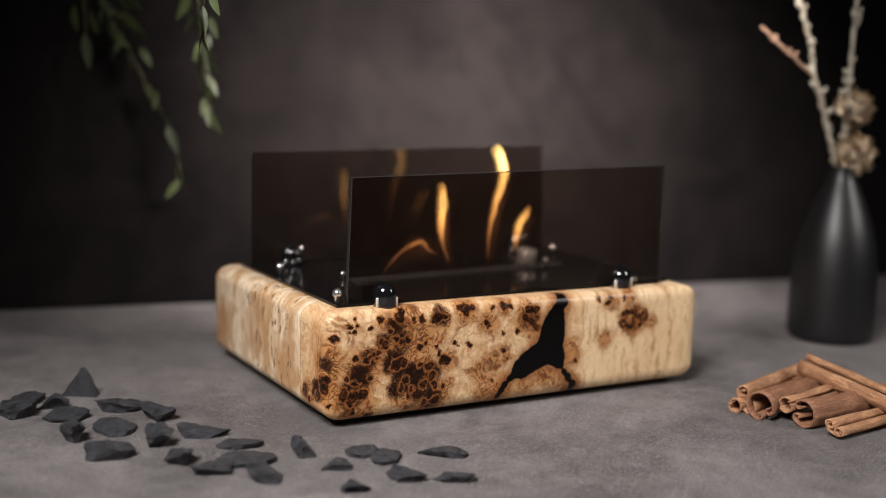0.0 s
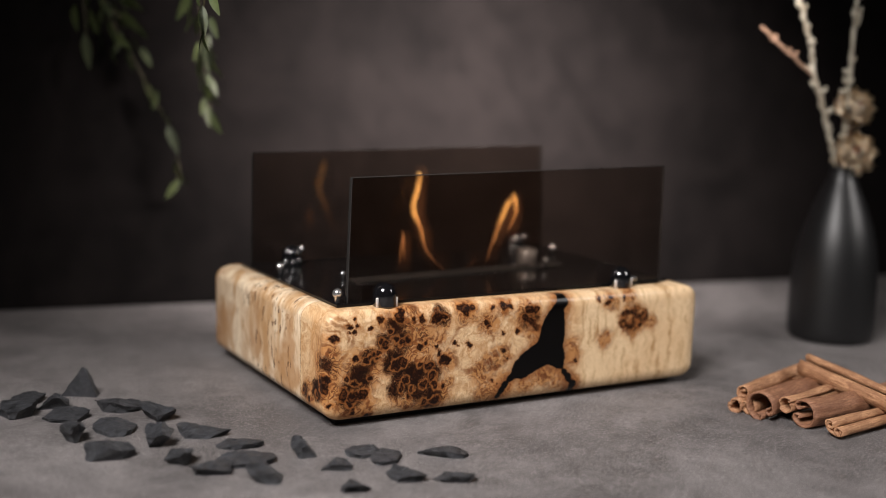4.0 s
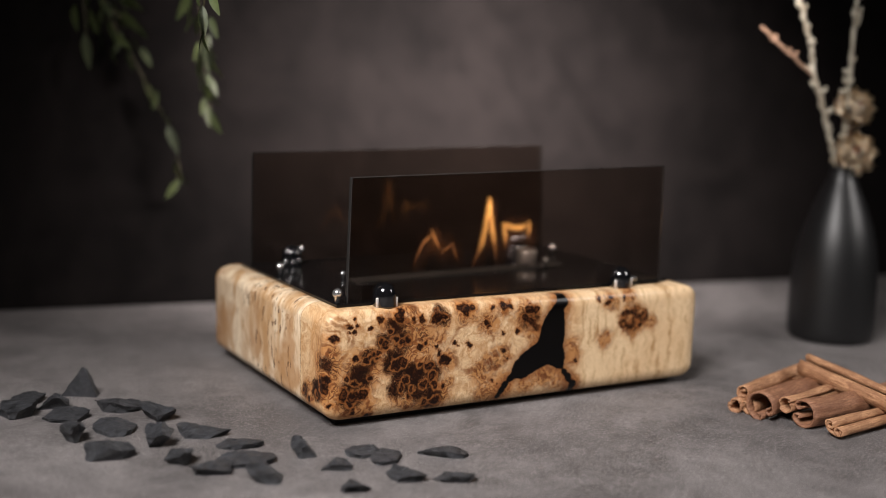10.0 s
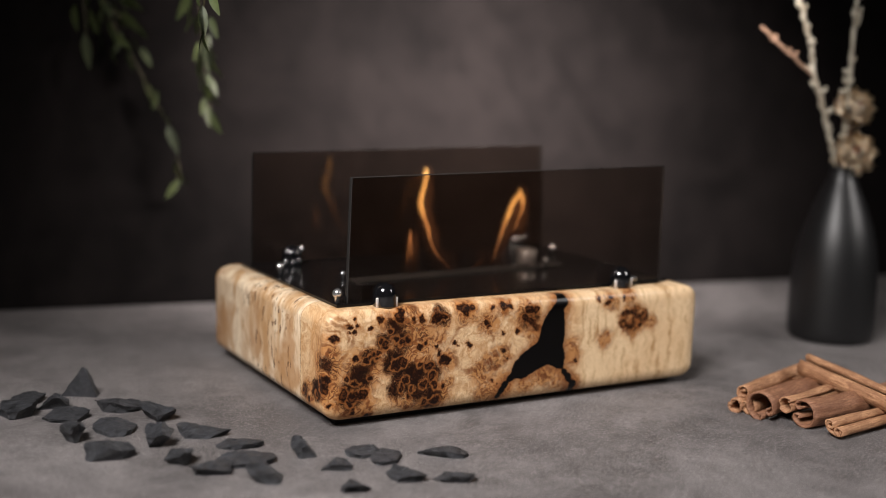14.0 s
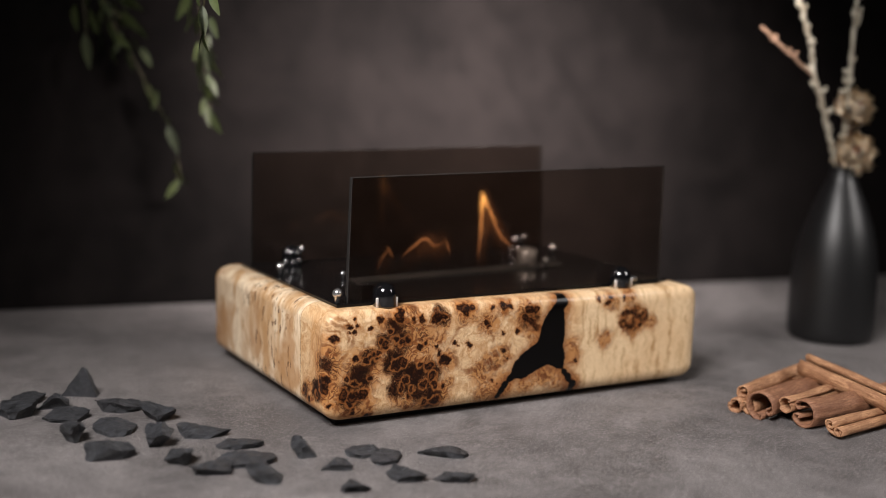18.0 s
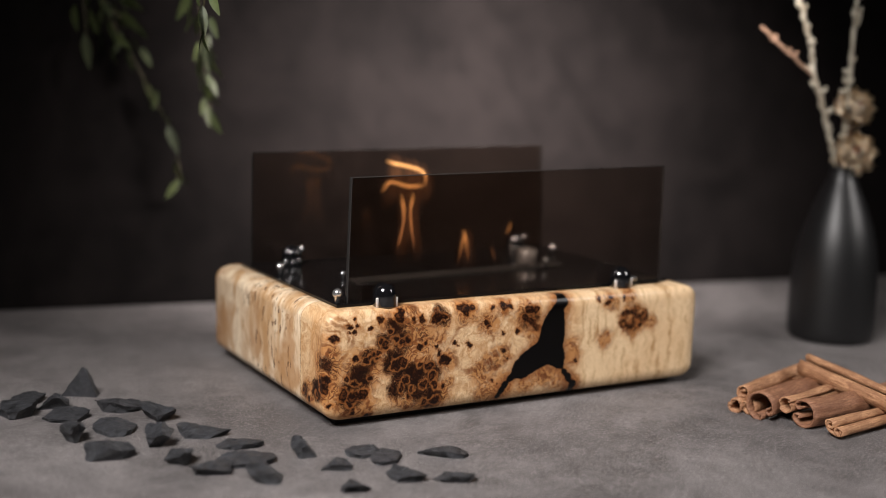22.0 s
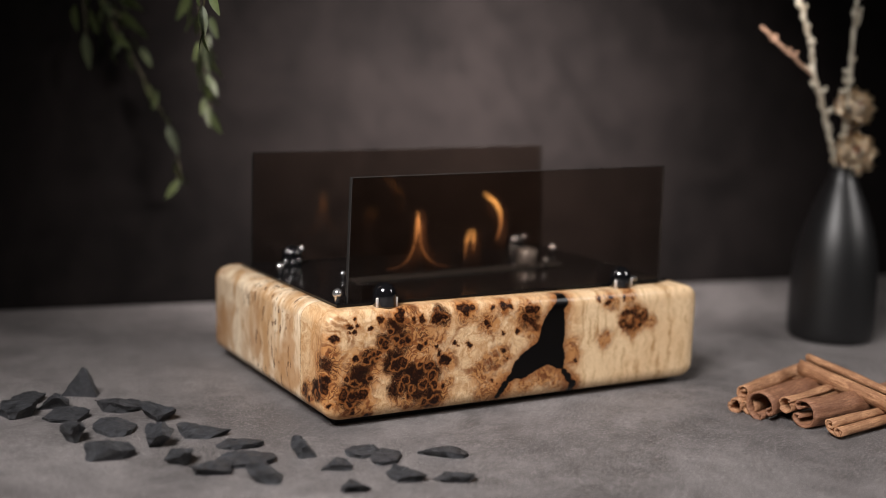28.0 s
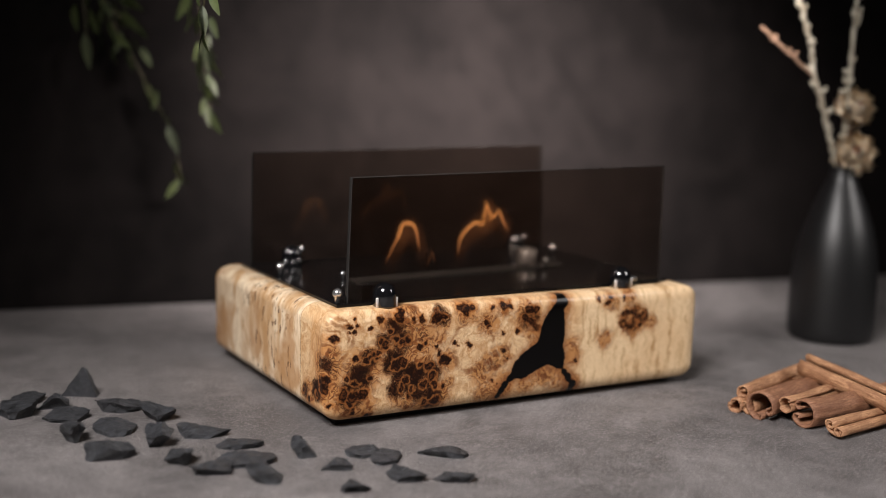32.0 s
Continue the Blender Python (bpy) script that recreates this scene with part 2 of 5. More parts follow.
    col = n.mix(n.math("MULTIPLY", n.step(rose, 1.4, -0.6), 0.95), col, heart)
    rim = n.math("MULTIPLY", n.step(rose, 0.7, -0.4), n.step(rose, -4.0, -1.4))
    col = n.mix(n.math("MULTIPLY", rim, n.step(inner, 0.62, 0.42, 0.15, 0.97)), col, dark)
    # burnt seam and black fill
    col = n.mix(n.math("MULTIPLY", n.step(resin, 6.0, 0.2), n.step(cloud, 0.34, 0.62, 0.95, 0.35)), col, rgb(0.20, 0.068, 0.020))
    fill = n.step(resin, 0.25, -0.20)
    col = n.mix(fill, col, black)
    rough = n.math("MULTIPLY_ADD", fill, -0.10, n.math("MULTIPLY_ADD", fine, 0.12, 0.34))
    normal = n.bump(n.math("ADD", fine, n.math("MULTIPLY", figure, 0.5)), 0.08, 0.0005)
    return n.principled(col, rough, normal, spec=0.10, coat=0.20, coat_rough=0.10)


def burl_side(name):
    """Pale burl with broad upright bands, a few dark dashes, and growth lines along the rounded top edge."""
    n = Nodes(name)
    pos = n.coords()
    moved = wood_fields(n, pos)
    sep = n.add("ShaderNodeSeparateXYZ", {0: pos})
    fine = n.noise(520.0, 3.0, 0.6, n.mapped((1, 1, 0.25), pos)).outputs["Fac"]
    figure = n.noise(34.0, 5.0, 0.60, moved, 1.0).outputs["Fac"]
    band = n.noise(1.0, 4.0, 0.55, n.mapped((75, 75, 14), moved)).outputs["Fac"]
    patch = n.noise(1.0, 3.0, 0.5, n.mapped((26, 26, 20), moved)).outputs["Fac"]
    col = n.mix(n.step(band, 0.40, 0.66), rgb(0.86, 0.70, 0.50), rgb(0.58, 0.355, 0.175))
    col = n.mix(n.step(patch, 0.46, 0.62, 0.0, 0.80), col, rgb(0.45, 0.235, 0.095))
    col = n.mix(n.step(figure, 0.48, 0.64, 0.0, 0.55), col, rgb(0.46, 0.25, 0.10))
    col = n.mix(n.math("MULTIPLY", n.step(fine, 0.48, 0.72), 0.22), col, rgb(0.34, 0.17, 0.07))
    # dark dashes, gathered in a strip
    strip = n.math("MULTIPLY", n.step(sep.outputs[1], -0.064, -0.045), n.step(sep.outputs[1], 0.050, 0.010))
    dash = n.noise(1.0, 1.0, 0.5, n.mapped((250, 250, 62), moved)).outputs["Fac"]
    col = n.mix(n.math("MULTIPLY", n.step(dash, 0.61, 0.67), n.math("MULTIPLY_ADD", strip, 0.80, 0.15)), col, rgb(0.085, 0.032, 0.012))
    faint = n.noise(1.0, 2.0, 0.5, n.mapped((300, 300, 46), moved)).outputs["Fac"]
    col = n.mix(n.math("MULTIPLY", n.step(faint, 0.58, 0.70), 0.45), col, rgb(0.33, 0.155, 0.055))
    # growth lines that follow the rounded top edge
    wave = n.math("SINE", n.math("MULTIPLY", n.math("ADD", sep.outputs[1], n.math("MULTIPLY", figure, 0.045)), 760.0))
    high = n.math("MULTIPLY", n.step(sep.outputs[2], 0.044, 0.064), n.step(patch, 0.40, 0.55, 0.35, 1.0))
    col = n.mix(n.math("MULTIPLY", n.math("MULTIPLY", high, n.step(wave, 0.2, 1.0)), 0.60), col, rgb(0.34, 0.16, 0.055))
    # the far end darkens into heartwood
    heart = n.step(n.math("ADD", sep.outputs[1], n.math("MULTIPLY", figure, 0.05)), 0.100, 0.130)
    col = n.mix(n.math("MULTIPLY", heart, 0.55), col, rgb(0.33, 0.155, 0.06))
    rough = n.math("MULTIPLY_ADD", fine, 0.12, 0.34)
    normal = n.bump(n.math("ADD", fine, n.math("MULTIPLY", figure, 0.5)), 0.10, 0.0006)
    return n.principled(col, rough, normal, spec=0.20, coat=0.25, coat_rough=0.18)


def stone_surface(name, dark, light, scale, rough, bump, speck=0.0, spec=0.5, vary=0.0):
    n = Nodes(name)
    pos = n.coords()
    big = n.noise(scale, 5.0, 0.6, pos, 0.6).outputs["Fac"]
    mid = n.noise(scale * 7, 5.0, 0.65, pos, 0.3).outputs["Fac"]
    fine = n.noise(scale * 240, 4.0, 0.75, pos).outputs["Fac"]
    f = n.math("ADD", n.math("MULTIPLY", big, 0.6), n.math("MULTIPLY", mid, 0.4))
    col = n.mix(n.step(f, 0.34, 0.66), dark, light)
    if vary:
        rnd = n.add("ShaderNodeObjectInfo").outputs["Random"]
        col = n.mix(n.math("MULTIPLY", rnd, vary), col, light)
    if speck:
        fleck = n.noise(scale * 120, 2.0, 0.5, pos).outputs["Fac"]
        scratch = n.noise(1.0, 3.0, 0.6, n.mapped((scale * 30, scale * 140, scale * 100), pos, (0, 0, 0.5))).outputs["Fac"]
        col = n.mix(n.math("MULTIPLY", n.step(fleck, 0.58, 0.70), speck * 0.75), col, rgb(0.55, 0.52, 0.505))
        pit = n.noise(scale * 60, 3.0, 0.6, pos).outputs["Fac"]
        col = n.mix(n.math("MULTIPLY", n.step(pit, 0.46, 0.34), speck * 0.7), col, rgb(0.055, 0.05, 0.049))
        col = n.mix(n.math("MULTIPLY", n.step(scratch, 0.56, 0.70), speck * 0.8), col, rgb(0.42, 0.395, 0.385))
        col = n.mix(n.math("MULTIPLY", n.step(fine, 0.53, 0.66), speck), col, rgb(0.38, 0.355, 0.345))
        col = n.mix(n.math("MULTIPLY", n.step(fine, 0.46, 0.36), speck), col, rgb(0.03, 0.028, 0.027))
    height = n.math("ADD", n.math("MULTIPLY", mid, 0.6), n.math("MULTIPLY", fine, 0.5))
    r = n.math("MULTIPLY_ADD", mid, 0.25, rough - 0.12)
    return n.principled(col, r, n.bump(height, bump, 0.002), spec=spec)


def plain(name, colour, rough, metal=0.0, spec=0.5, grain=0.0, scale=300.0):
    n = Nodes(name)
    f = n.noise(scale, 4.0, 0.6, n.coords()).outputs["Fac"]
    c2 = tuple(v * 0.72 for v in colour[:3]) + (1.0,)
    col = n.mix(n.step(f, 0.35, 0.65), colour, c2)
    r = n.math("MULTIPLY_ADD", f, 0.1, rough - 0.05)
    return n.principled(col, r, n.bump(f, grain, 0.001) if grain else None, metal, spec)


def smoked_glass():
    n = Nodes("smoked_glass")
    shader = n.add("ShaderNodeBsdfGlass", {"Color": rgb(0.645, 0.588, 0.545), "Roughness": 0.0, "IOR": 1.48})
    return n.output(shader.outputs[0])


MAT_FRONT = burl_front("burl_front")
MAT_SIDE = burl_side("burl_side")
MAT_TABLE = stone_surface("table_stone", rgb(0.066, 0.0600, 0.0605), rgb(0.212, 0.1950, 0.1940), 7.5, 0.58, 0.6, 0.85, spec=0.35)
MAT_BACKDROP = stone_surface("backdrop_plaster", rgb(0.0050, 0.0044, 0.0044), rgb(0.0122, 0.0102, 0.0099), 3.4, 0.95, 0.12, spec=0.03)
MAT_ROOM = stone_surface("room_plaster", rgb(0.03, 0.03, 0.03), rgb(0.045, 0.045, 0.045), 1.5, 0.9, 0.1)
MAT_BLACK_PLATE = plain("black_enamel", rgb(0.004, 0.004, 0.0045), 0.14, spec=0.20)
MAT_FOOT = plain("black_rubber", rgb(0.006, 0.006, 0.006), 0.8)
MAT_STEEL = plain("brushed_steel", rgb(0.78, 0.73, 0.70), 0.42, metal=0.55)
MAT_CAP = plain("dull_steel", rgb(0.46, 0.43, 0.41), 0.40, metal=0.6)
MAT_RIM = plain("satin_steel", rgb(0.085, 0.081, 0.078), 0.50, metal=0.35)
MAT_CHROME = plain("black_chrome", rgb(0.006, 0.006, 0.007), 0.07, spec=1.0)
MAT_BRIGHT = plain("polished_chrome", rgb(0.78, 0.77, 0.77), 0.24, metal=0.9)
MAT_GLASS = smoked_glass()
# edges of the panes: darker on the rear one, a little lighter on the front
MAT_GLASS_EDGE = plain("rear_glass_edge", rgb(0.016, 0.015, 0.014), 0.25)
MAT_GLASS_FRONT_EDGE = plain("front_glass_edge", rgb(0.030, 0.028, 0.027), 0.20)
MAT_SLATE = stone_surface("slate_chip", rgb(0.0075, 0.0080, 0.0096), rgb(0.080, 0.0830, 0.0940), 48.0, 0.48, 1.0, spec=0.6, vary=0.25)
MAT_VASE = plain("satin_black_ceramic", rgb(0.0050, 0.0049, 0.0054), 0.42, spec=0.6, grain=0.03, scale=500.0)


# ---- helpers for meshes ----
def mesh_ob(name, bm, mat, parent=None, label="", smooth=False):
    me = bpy.data.meshes.new(name)
    bmesh.ops.recalc_face_normals(bm, faces=bm.faces[:])
    for f in bm.faces:
        f.smooth = smooth
    bm.to_mesh(me)
    bm.free()
    me.materials.append(mat)
    ob = new(name, me)
    if parent is not None:
        ob.parent = parent
    if label:
        ob["label"] = label
    return ob


def part(name, bm, mat, parent, label="", smooth=False):
    return mesh_ob(name, bm, mat, parent, label, smooth)


def box_bm(x0, x1, y0, y1, z0, z1, bevel=0.0, segments=2):
    bm = bmesh.new()
    bmesh.ops.create_cube(bm, size=1.0)
    for v in bm.verts:
        v.co = Vector((x0 if v.co.x < 0 else x1, y0 if v.co.y < 0 else y1, z0 if v.co.z < 0 else z1))
    if bevel:
        bmesh.ops.bevel(bm, geom=bm.edges[:], offset=bevel, segments=segments, affect="EDGES", profile=0.5)
    return bm


def lathe_bm(profile, steps=48):
    """A turned solid round z from (radius, height) pairs; ends at radius 0 are closed."""
    bm = bmesh.new()
    rings = []
    for r, z in profile:
        if r < 1e-6:
            rings.append([bm.verts.new((0, 0, z))])
        else:
            rings.append([bm.verts.new((r * math.cos(2 * math.pi * i / steps), r * math.sin(2 * math.pi * i / steps), z)) for i in range(steps)])
    for a, b in zip(rings, rings[1:]):
        for i in range(steps):
            j = (i + 1) % steps
            quad = [a[i % len(a)], a[j % len(a)], b[j % len(b)], b[i % len(b)]]
            quad = list(dict.fromkeys(quad))
            if len(quad) > 2:
                bm.faces.new(quad)
    return bm


def tube_bm(points, radii, sides=10, bm=None):
    """A round, tapering stem along points."""
    bm = bm or bmesh.new()
    pts = [Vector(p) for p in points]
    rings = []
    for i, p in enumerate(pts):
        d = (pts[min(i + 1, len(pts) - 1)] - pts[max(i - 1, 0)]).normalized()
        u = d.orthogonal().normalized() if i == 0 else (u - d * u.dot(d)).normalized()
        w = d.cross(u)
        rings.append([bm.verts.new(p + radii[i] * (math.cos(2 * math.pi * k / sides) * u + math.sin(2 * math.pi * k / sides) * w)) for k in range(sides)])
    for a, b in zip(rings, rings[1:]):
        for k in range(sides):
            bm.faces.new((a[k], a[(k + 1) % sides], b[(k + 1) % sides], b[k]))
    bm.faces.new(rings[0][::-1])
    bm.faces.new(rings[-1])
    return bm


def empty(name, m=None):
    ob = new(name)
    if m is not None:
        ob.matrix_world = m
    return ob


# ---- the room ----
table = tagged(mesh_ob("tabletop", box_bm(-1.2, 1.3, -1.0, 0.75, -0.04, 0.0, 0.003), MAT_TABLE), "mottled grey stone-look tabletop, dull and finely speckled", "tabletop", kind="structure")
backdrop = tagged(mesh_ob("backdrop", box_bm(-0.85, 1.35, 0.0, 0.012, 0.0004, 1.0, 0.001), MAT_BACKDROP), "dark grey-brown mottled backdrop board standing on the table", "backdrop", kind="structure")
backdrop.matrix_world = pose(-0.30, 0.343, 0, 0, 0, -8.8)
tagged(mesh_ob("wall_back", box_bm(-2.2, 2.2, 1.20, 1.25, -0.75, 1.75), MAT_ROOM), "dark plain wall beyond the table", "wall", kind="structure")
tagged(mesh_ob("floor", box_bm(-2.2, 2.2, -2.2, 1.25, -0.80, -0.75), MAT_ROOM), "dark plain floor below the table", "floor", kind="structure")
tagged(mesh_ob("ceiling", box_bm(-2.2, 2.2, -2.2, 1.25, 1.752, 1.80), MAT_ROOM), "dark plain ceiling", "ceiling", kind="structure")
for x, y in ((-1.1, -0.9), (1.2, -0.9), (-1.1, 0.65), (1.2, 0.65)):
    part("leg", box_bm(x - 0.035, x + 0.035, y - 0.035, y + 0.035, -0.75, -0.039, 0.002), MAT_ROOM, table)
tagged(mesh_ob("wall_left", box_bm(-2.25, -2.203, -2.2, 1.198, -0.75, 1.75), MAT_ROOM), "dark plain side wall", "wall", kind="structure")
tagged(mesh_ob("wall_right", box_bm(2.203, 2.25, -2.2, 1.198, -0.75, 1.75), MAT_ROOM), "dark plain side wall", "wall", kind="structure")
tagged(mesh_ob("wall_front", box_bm(-2.2, 2.2, -2.25, -2.203, -0.75, 1.75), MAT_ROOM), "dark plain wall behind the camera", "wall", kind="structure")

# ---- the table fireplace ----
BASE_Z, HIGH = 0.005, 0.070
CORNERS = {(-1, -1): (-0.1496, -0.1058, -0.0008), (1, -1): (0.1454, -0.1101, -0.0004),
           (-1, 1): (-0.1602, 0.1061, -0.0015), (1, 1): (0.1537, 0.1056, 0.0018)}
ROUND = (0.013, 0.006, 0.010)


def rounded_block(k=5):
    """A hand-cut block, a little out of square, with softly rounded edges and an open well in its top."""
    bm = bmesh.new()
    size = 2 * k + 2
    grid = {}

    def spot(i):
        angle = (i - k) / k if i <= k else (i - k - 1) / k
        return math.tan(angle * math.pi / 4), (-1 if i <= k else 1)

    for i in range(size):
        for j in range(size):
            for l in range(size):
                if not (i in (0, size - 1) or j in (0, size - 1) or l in (0, size - 1)):
                    continue
                (a, sx), (b, sy), (c, sz) = spot(i), spot(j), spot(l)
                d = Vector((a, b, c)).normalized()
                x, y, h = CORNERS[(sx, sy)]
                z = BASE_Z + ROUND[2] if sz < 0 else BASE_Z + HIGH + h - ROUND[2]
                grid[i, j, l] = bm.verts.new((x - sx * ROUND[0] + d.x * ROUND[0], y - sy * ROUND[1] + d.y * ROUND[1], z + d.z * ROUND[2]))
    e = size - 1
    for fixed in (0, e):
        for u in range(e):
            for v in range(e):
                for key in ((fixed, None, None), (None, fixed, None), (None, None, fixed)):
                    quad = []
                    for du, dv in ((0, 0), (1, 0), (1, 1), (0, 1)):
                        it = iter((u + du, v + dv))
                        quad.append(grid[tuple(q if q is not None else next(it) for q in key)])
                    bm.faces.new(quad)
    bmesh.ops.recalc_face_normals(bm, faces=bm.faces[:])
    top = max((f for f in bm.faces if f.normal.z > 0.9), key=lambda f: f.calc_area())
    bmesh.ops.inset_individual(bm, faces=[top], thickness=0.014)
    bmesh.ops.delete(bm, geom=[top], context="FACES_ONLY")
    return bm


def top_z(x, y):
    """The height of the block's top at a place."""
    u, v = (x + 0.1549) / 0.3045, (y + 0.1080) / 0.2138
    h = (-0.0008 * (1 - u) - 0.0004 * u) * (1 - v) + (-0.0015 * (1 - u) + 0.0018 * u) * v
    return BASE_Z + HIGH + h


fireplace = tagged(empty("table_fireplace"), "pale burl wood table fireplace with dark knots and smoked glass panes", "fireplace")
SEAM = -0.0672
bm = rounded_block()
bmesh.ops.bisect_plane(bm, geom=bm.verts[:] + bm.edges[:] + bm.faces[:], plane_co=(0, SEAM, 0), plane_no=(0, 1, 0), clear_outer=True)
part("front_board", bm, MAT_FRONT, fireplace, "burl board full of dark knots with a black resin fill", True)
bm = rounded_block()
bmesh.ops.bisect_plane(bm, geom=bm.verts[:] + bm.edges[:] + bm.faces[:], plane_co=(0, SEAM + 0.0003, 0), plane_no=(0, -1, 0), clear_outer=True)
part("body", bm, MAT_SIDE, fireplace, "pale wooden body with upright grain", True)
part("plinth", box_bm(-0.138, 0.134, -0.094, 0.094, 0.0, 0.0065), MAT_FOOT, fireplace, "recessed black base")

# the burner's slot lies slightly askew in the plate
TURN = radians(4.0)
AXIS = Vector((math.cos(TURN), math.sin(TURN), 0))
SIDE = Vector((-math.sin(TURN), math.cos(TURN), 0))
SLOT = Vector((-0.008, -0.0125, 0))
HALF, WIDE = 0.091, 0.0048


def ring_plate(outer, inner, thick, lift):
    """A plate with a hole: outer and inner are four (x, y) each, laid on the block's top."""
    bm = bmesh.new()
    levels = []
    for dz in (lift + thick, lift):
        levels.append([[bm.verts.new((x, y, top_z(x, y) + dz)) for x, y in ring] for ring in (outer, inner)])
    (ot, it), (ob, ib) = levels
    for i in range(4):
        j = (i + 1) % 4
        bm.faces.new((ot[i], ot[j], it[j], it[i]))
        bm.faces.new((ob[i], ib[i], ib[j], ob[j]))
        bm.faces.new((ot[i], ob[i], ob[j], ot[j]))
        bm.faces.new((it[i], it[j], ib[j], ib[i]))
    return bm


def slot_ring(half, wide):
    return [tuple((SLOT + AXIS * (a * half + 0.0045) + SIDE * (b * wide))[:2]) for a, b in ((-1, -1), (1, -1), (1, 1), (-1, 1))]


plate_outer = [(-0.1370, -0.0925), (0.1300, -0.0900), (0.1370, 0.0900), (-0.1430, 0.0905)]
part("top_plate", ring_plate(plate_outer, slot_ring(HALF, WIDE), 0.0016, 0.0004), MAT_BLACK_PLATE, fireplace, "glossy black enamelled plate")
part("burner_rim", ring_plate(slot_ring(HALF + 0.002, WIDE + 0.0012), slot_ring(HALF - 0.001, WIDE - 0.0008), 0.0016, 0.0022), MAT_RIM, fireplace, "raised steel rim of the burner slot")
bm = bmesh.new()
inner = slot_ring(HALF, WIDE)
rim_v = [bm.verts.new((x, y, 0.073)) for x, y in inner]
low_v = [bm.verts.new((x, y, 0.012)) for x, y in inner]
for i in range(4):
    j = (i + 1) % 4
    bm.faces.new((rim_v[i], rim_v[j], low_v[j], low_v[i]))
bm.faces.new(low_v)
part("burner_trough", bm, MAT_FOOT, fireplace)

# ---- smoked glass panes and their clamps ----


def pane(name, low_left, low_right, top_right, top_left, y, label):
    """A pane from its corners as (x, z); its edges are a little out of square."""
    bm = bmesh.new()
    ring = [[bm.verts.new((x, y + d, z)) for x, z in (low_left, low_right, top_right, top_left)] for d in (-0.002, 0.002)]
    bm.faces.new(ring[0])
    bm.faces.new(ring[1][::-1])
    for i in range(4):
        j = (i + 1) % 4
        bm.faces.new((ring[0][i], ring[1][i], ring[1][j], ring[0][j]))
    bmesh.ops.recalc_face_normals(bm, faces=bm.faces[:])
    bmesh.ops.bevel(bm, geom=bm.edges[:], offset=0.0004, segments=1, affect="EDGES")
    ob = part(name, bm, MAT_GLASS, fireplace, label)
    ob.data.materials.append(MAT_GLASS_FRONT_EDGE if y < 0 else MAT_GLASS_EDGE)
    for poly in ob.data.polygons:
        poly.material_index = 0 if abs(poly.normal.y) > 0.9 else 1
    ob.visible_shadow = False
    return ob


pane("glass_pane", (-0.1282, 0.0752), (0.1256, 0.0762), (0.1243, 0.1616), (-0.1259, 0.1548), -0.0858, "smoked brown glass pane standing before the flames")
pane("glass_pane", (-0.1386, 0.0762), (0.1290, 0.0775), (0.1262, 0.1704), (-0.1374, 0.1624), 0.079, "smoked brown glass pane standing behind the flames")


def stud_profile(r, high):
    prof = [(0, 0), (r * 0.96, 0), (r, 0.0006), (r, high - r)]
    prof += [(r * math.cos(a), high - r + r * math.sin(a)) for a in (0.2, 0.4, 0.6, 0.8, 1.0, 1.2, 1.4)] + [(0, high)]
    return prof


def clamp(x, y, rear=False, pin=False):
    """A black chrome stud before a pane, held by bright prongs; those of the rear pane carry small chrome balls in
    place of highlights.
    """
    r, h = 0.0077, 0.0152
    a = part("glass_clamp", lathe_bm(stud_profile(r, h), 40), MAT_CHROME, fireplace, "black chrome domed stud of a glass clamp", True)
    a.location = (x, y - r - 0.0023, top_z(x, y - 0.01) + (0.002 if y > -0.08 else 0.0))
    spots = ((-0.55, 0.87), (0.98, 0.16))
    for u, v in (() if rear else spots):
        p = part("prong", lathe_bm([(0, 0), (0.0010, 0), (0.0010, 0.0068), (0.0006, 0.0074), (0, 0.0076)], 16), MAT_STEEL, a, "thin chrome prong", True)
        p.location = (r * (0.88 * u - 0.47 * v), r * (-0.47 * u - 0.88 * v), -0.0012)
    if rear:
        # bright little balls set where the rear dome shows its highlights
        for u, v, z, size in ((-0.35, 0.90, 0.0108, 0.0017), (0.98, 0.20, 0.0128, 0.0021), (-0.50, 0.86, 0.0030, 0.0015), (0.25, 0.97, 0.0030, 0.0015), (0.80, 0.60, 0.0040, 0.0014)):
            b = part("ball", lathe_bm([(0, -size)] + [(size * math.cos(q), size * math.sin(q)) for q in (-1.2, -0.8, -0.4, 0, 0.4, 0.8, 1.2)] + [(0, size)], 20), MAT_BRIGHT, a, "small polished chrome ball", True)
            b.location = (r * (0.88 * u - 0.47 * v), r * (-0.47 * u - 0.88 * v), z)
    if pin:
        c = part("pin", lathe_bm([(0, 0), (0.0022, 0), (0.0022, 0.011), (0, 0.011)], 24), MAT_BRIGHT, a, "thin chrome cross pin", True)
        c.matrix_basis = pose(0.0060, 0.0035, 0.0045, 0, 90, 0)


clamp(-0.1060, -0.0858)
clamp(0.0812, -0.0858, pin=True)
clamp(-0.1089, 0.079, True)
clamp(0.0953, 0.079, True)


cap_prof = [(0, 0), (0.0078, 0), (0.0084, 0.0008), (0.0084, 0.0118), (0.0077, 0.0126), (0.0030, 0.0128), (0.0027, 0.0140), (0, 0.0142)]
cap = part("filler_cap", lathe_bm(cap_prof, 40), MAT_CAP, fireplace, "round brushed steel cap on the black plate", True)
cap.location = (0.0655, 0.0045, top_z(0.0655, 0.0045) + 0.0019)


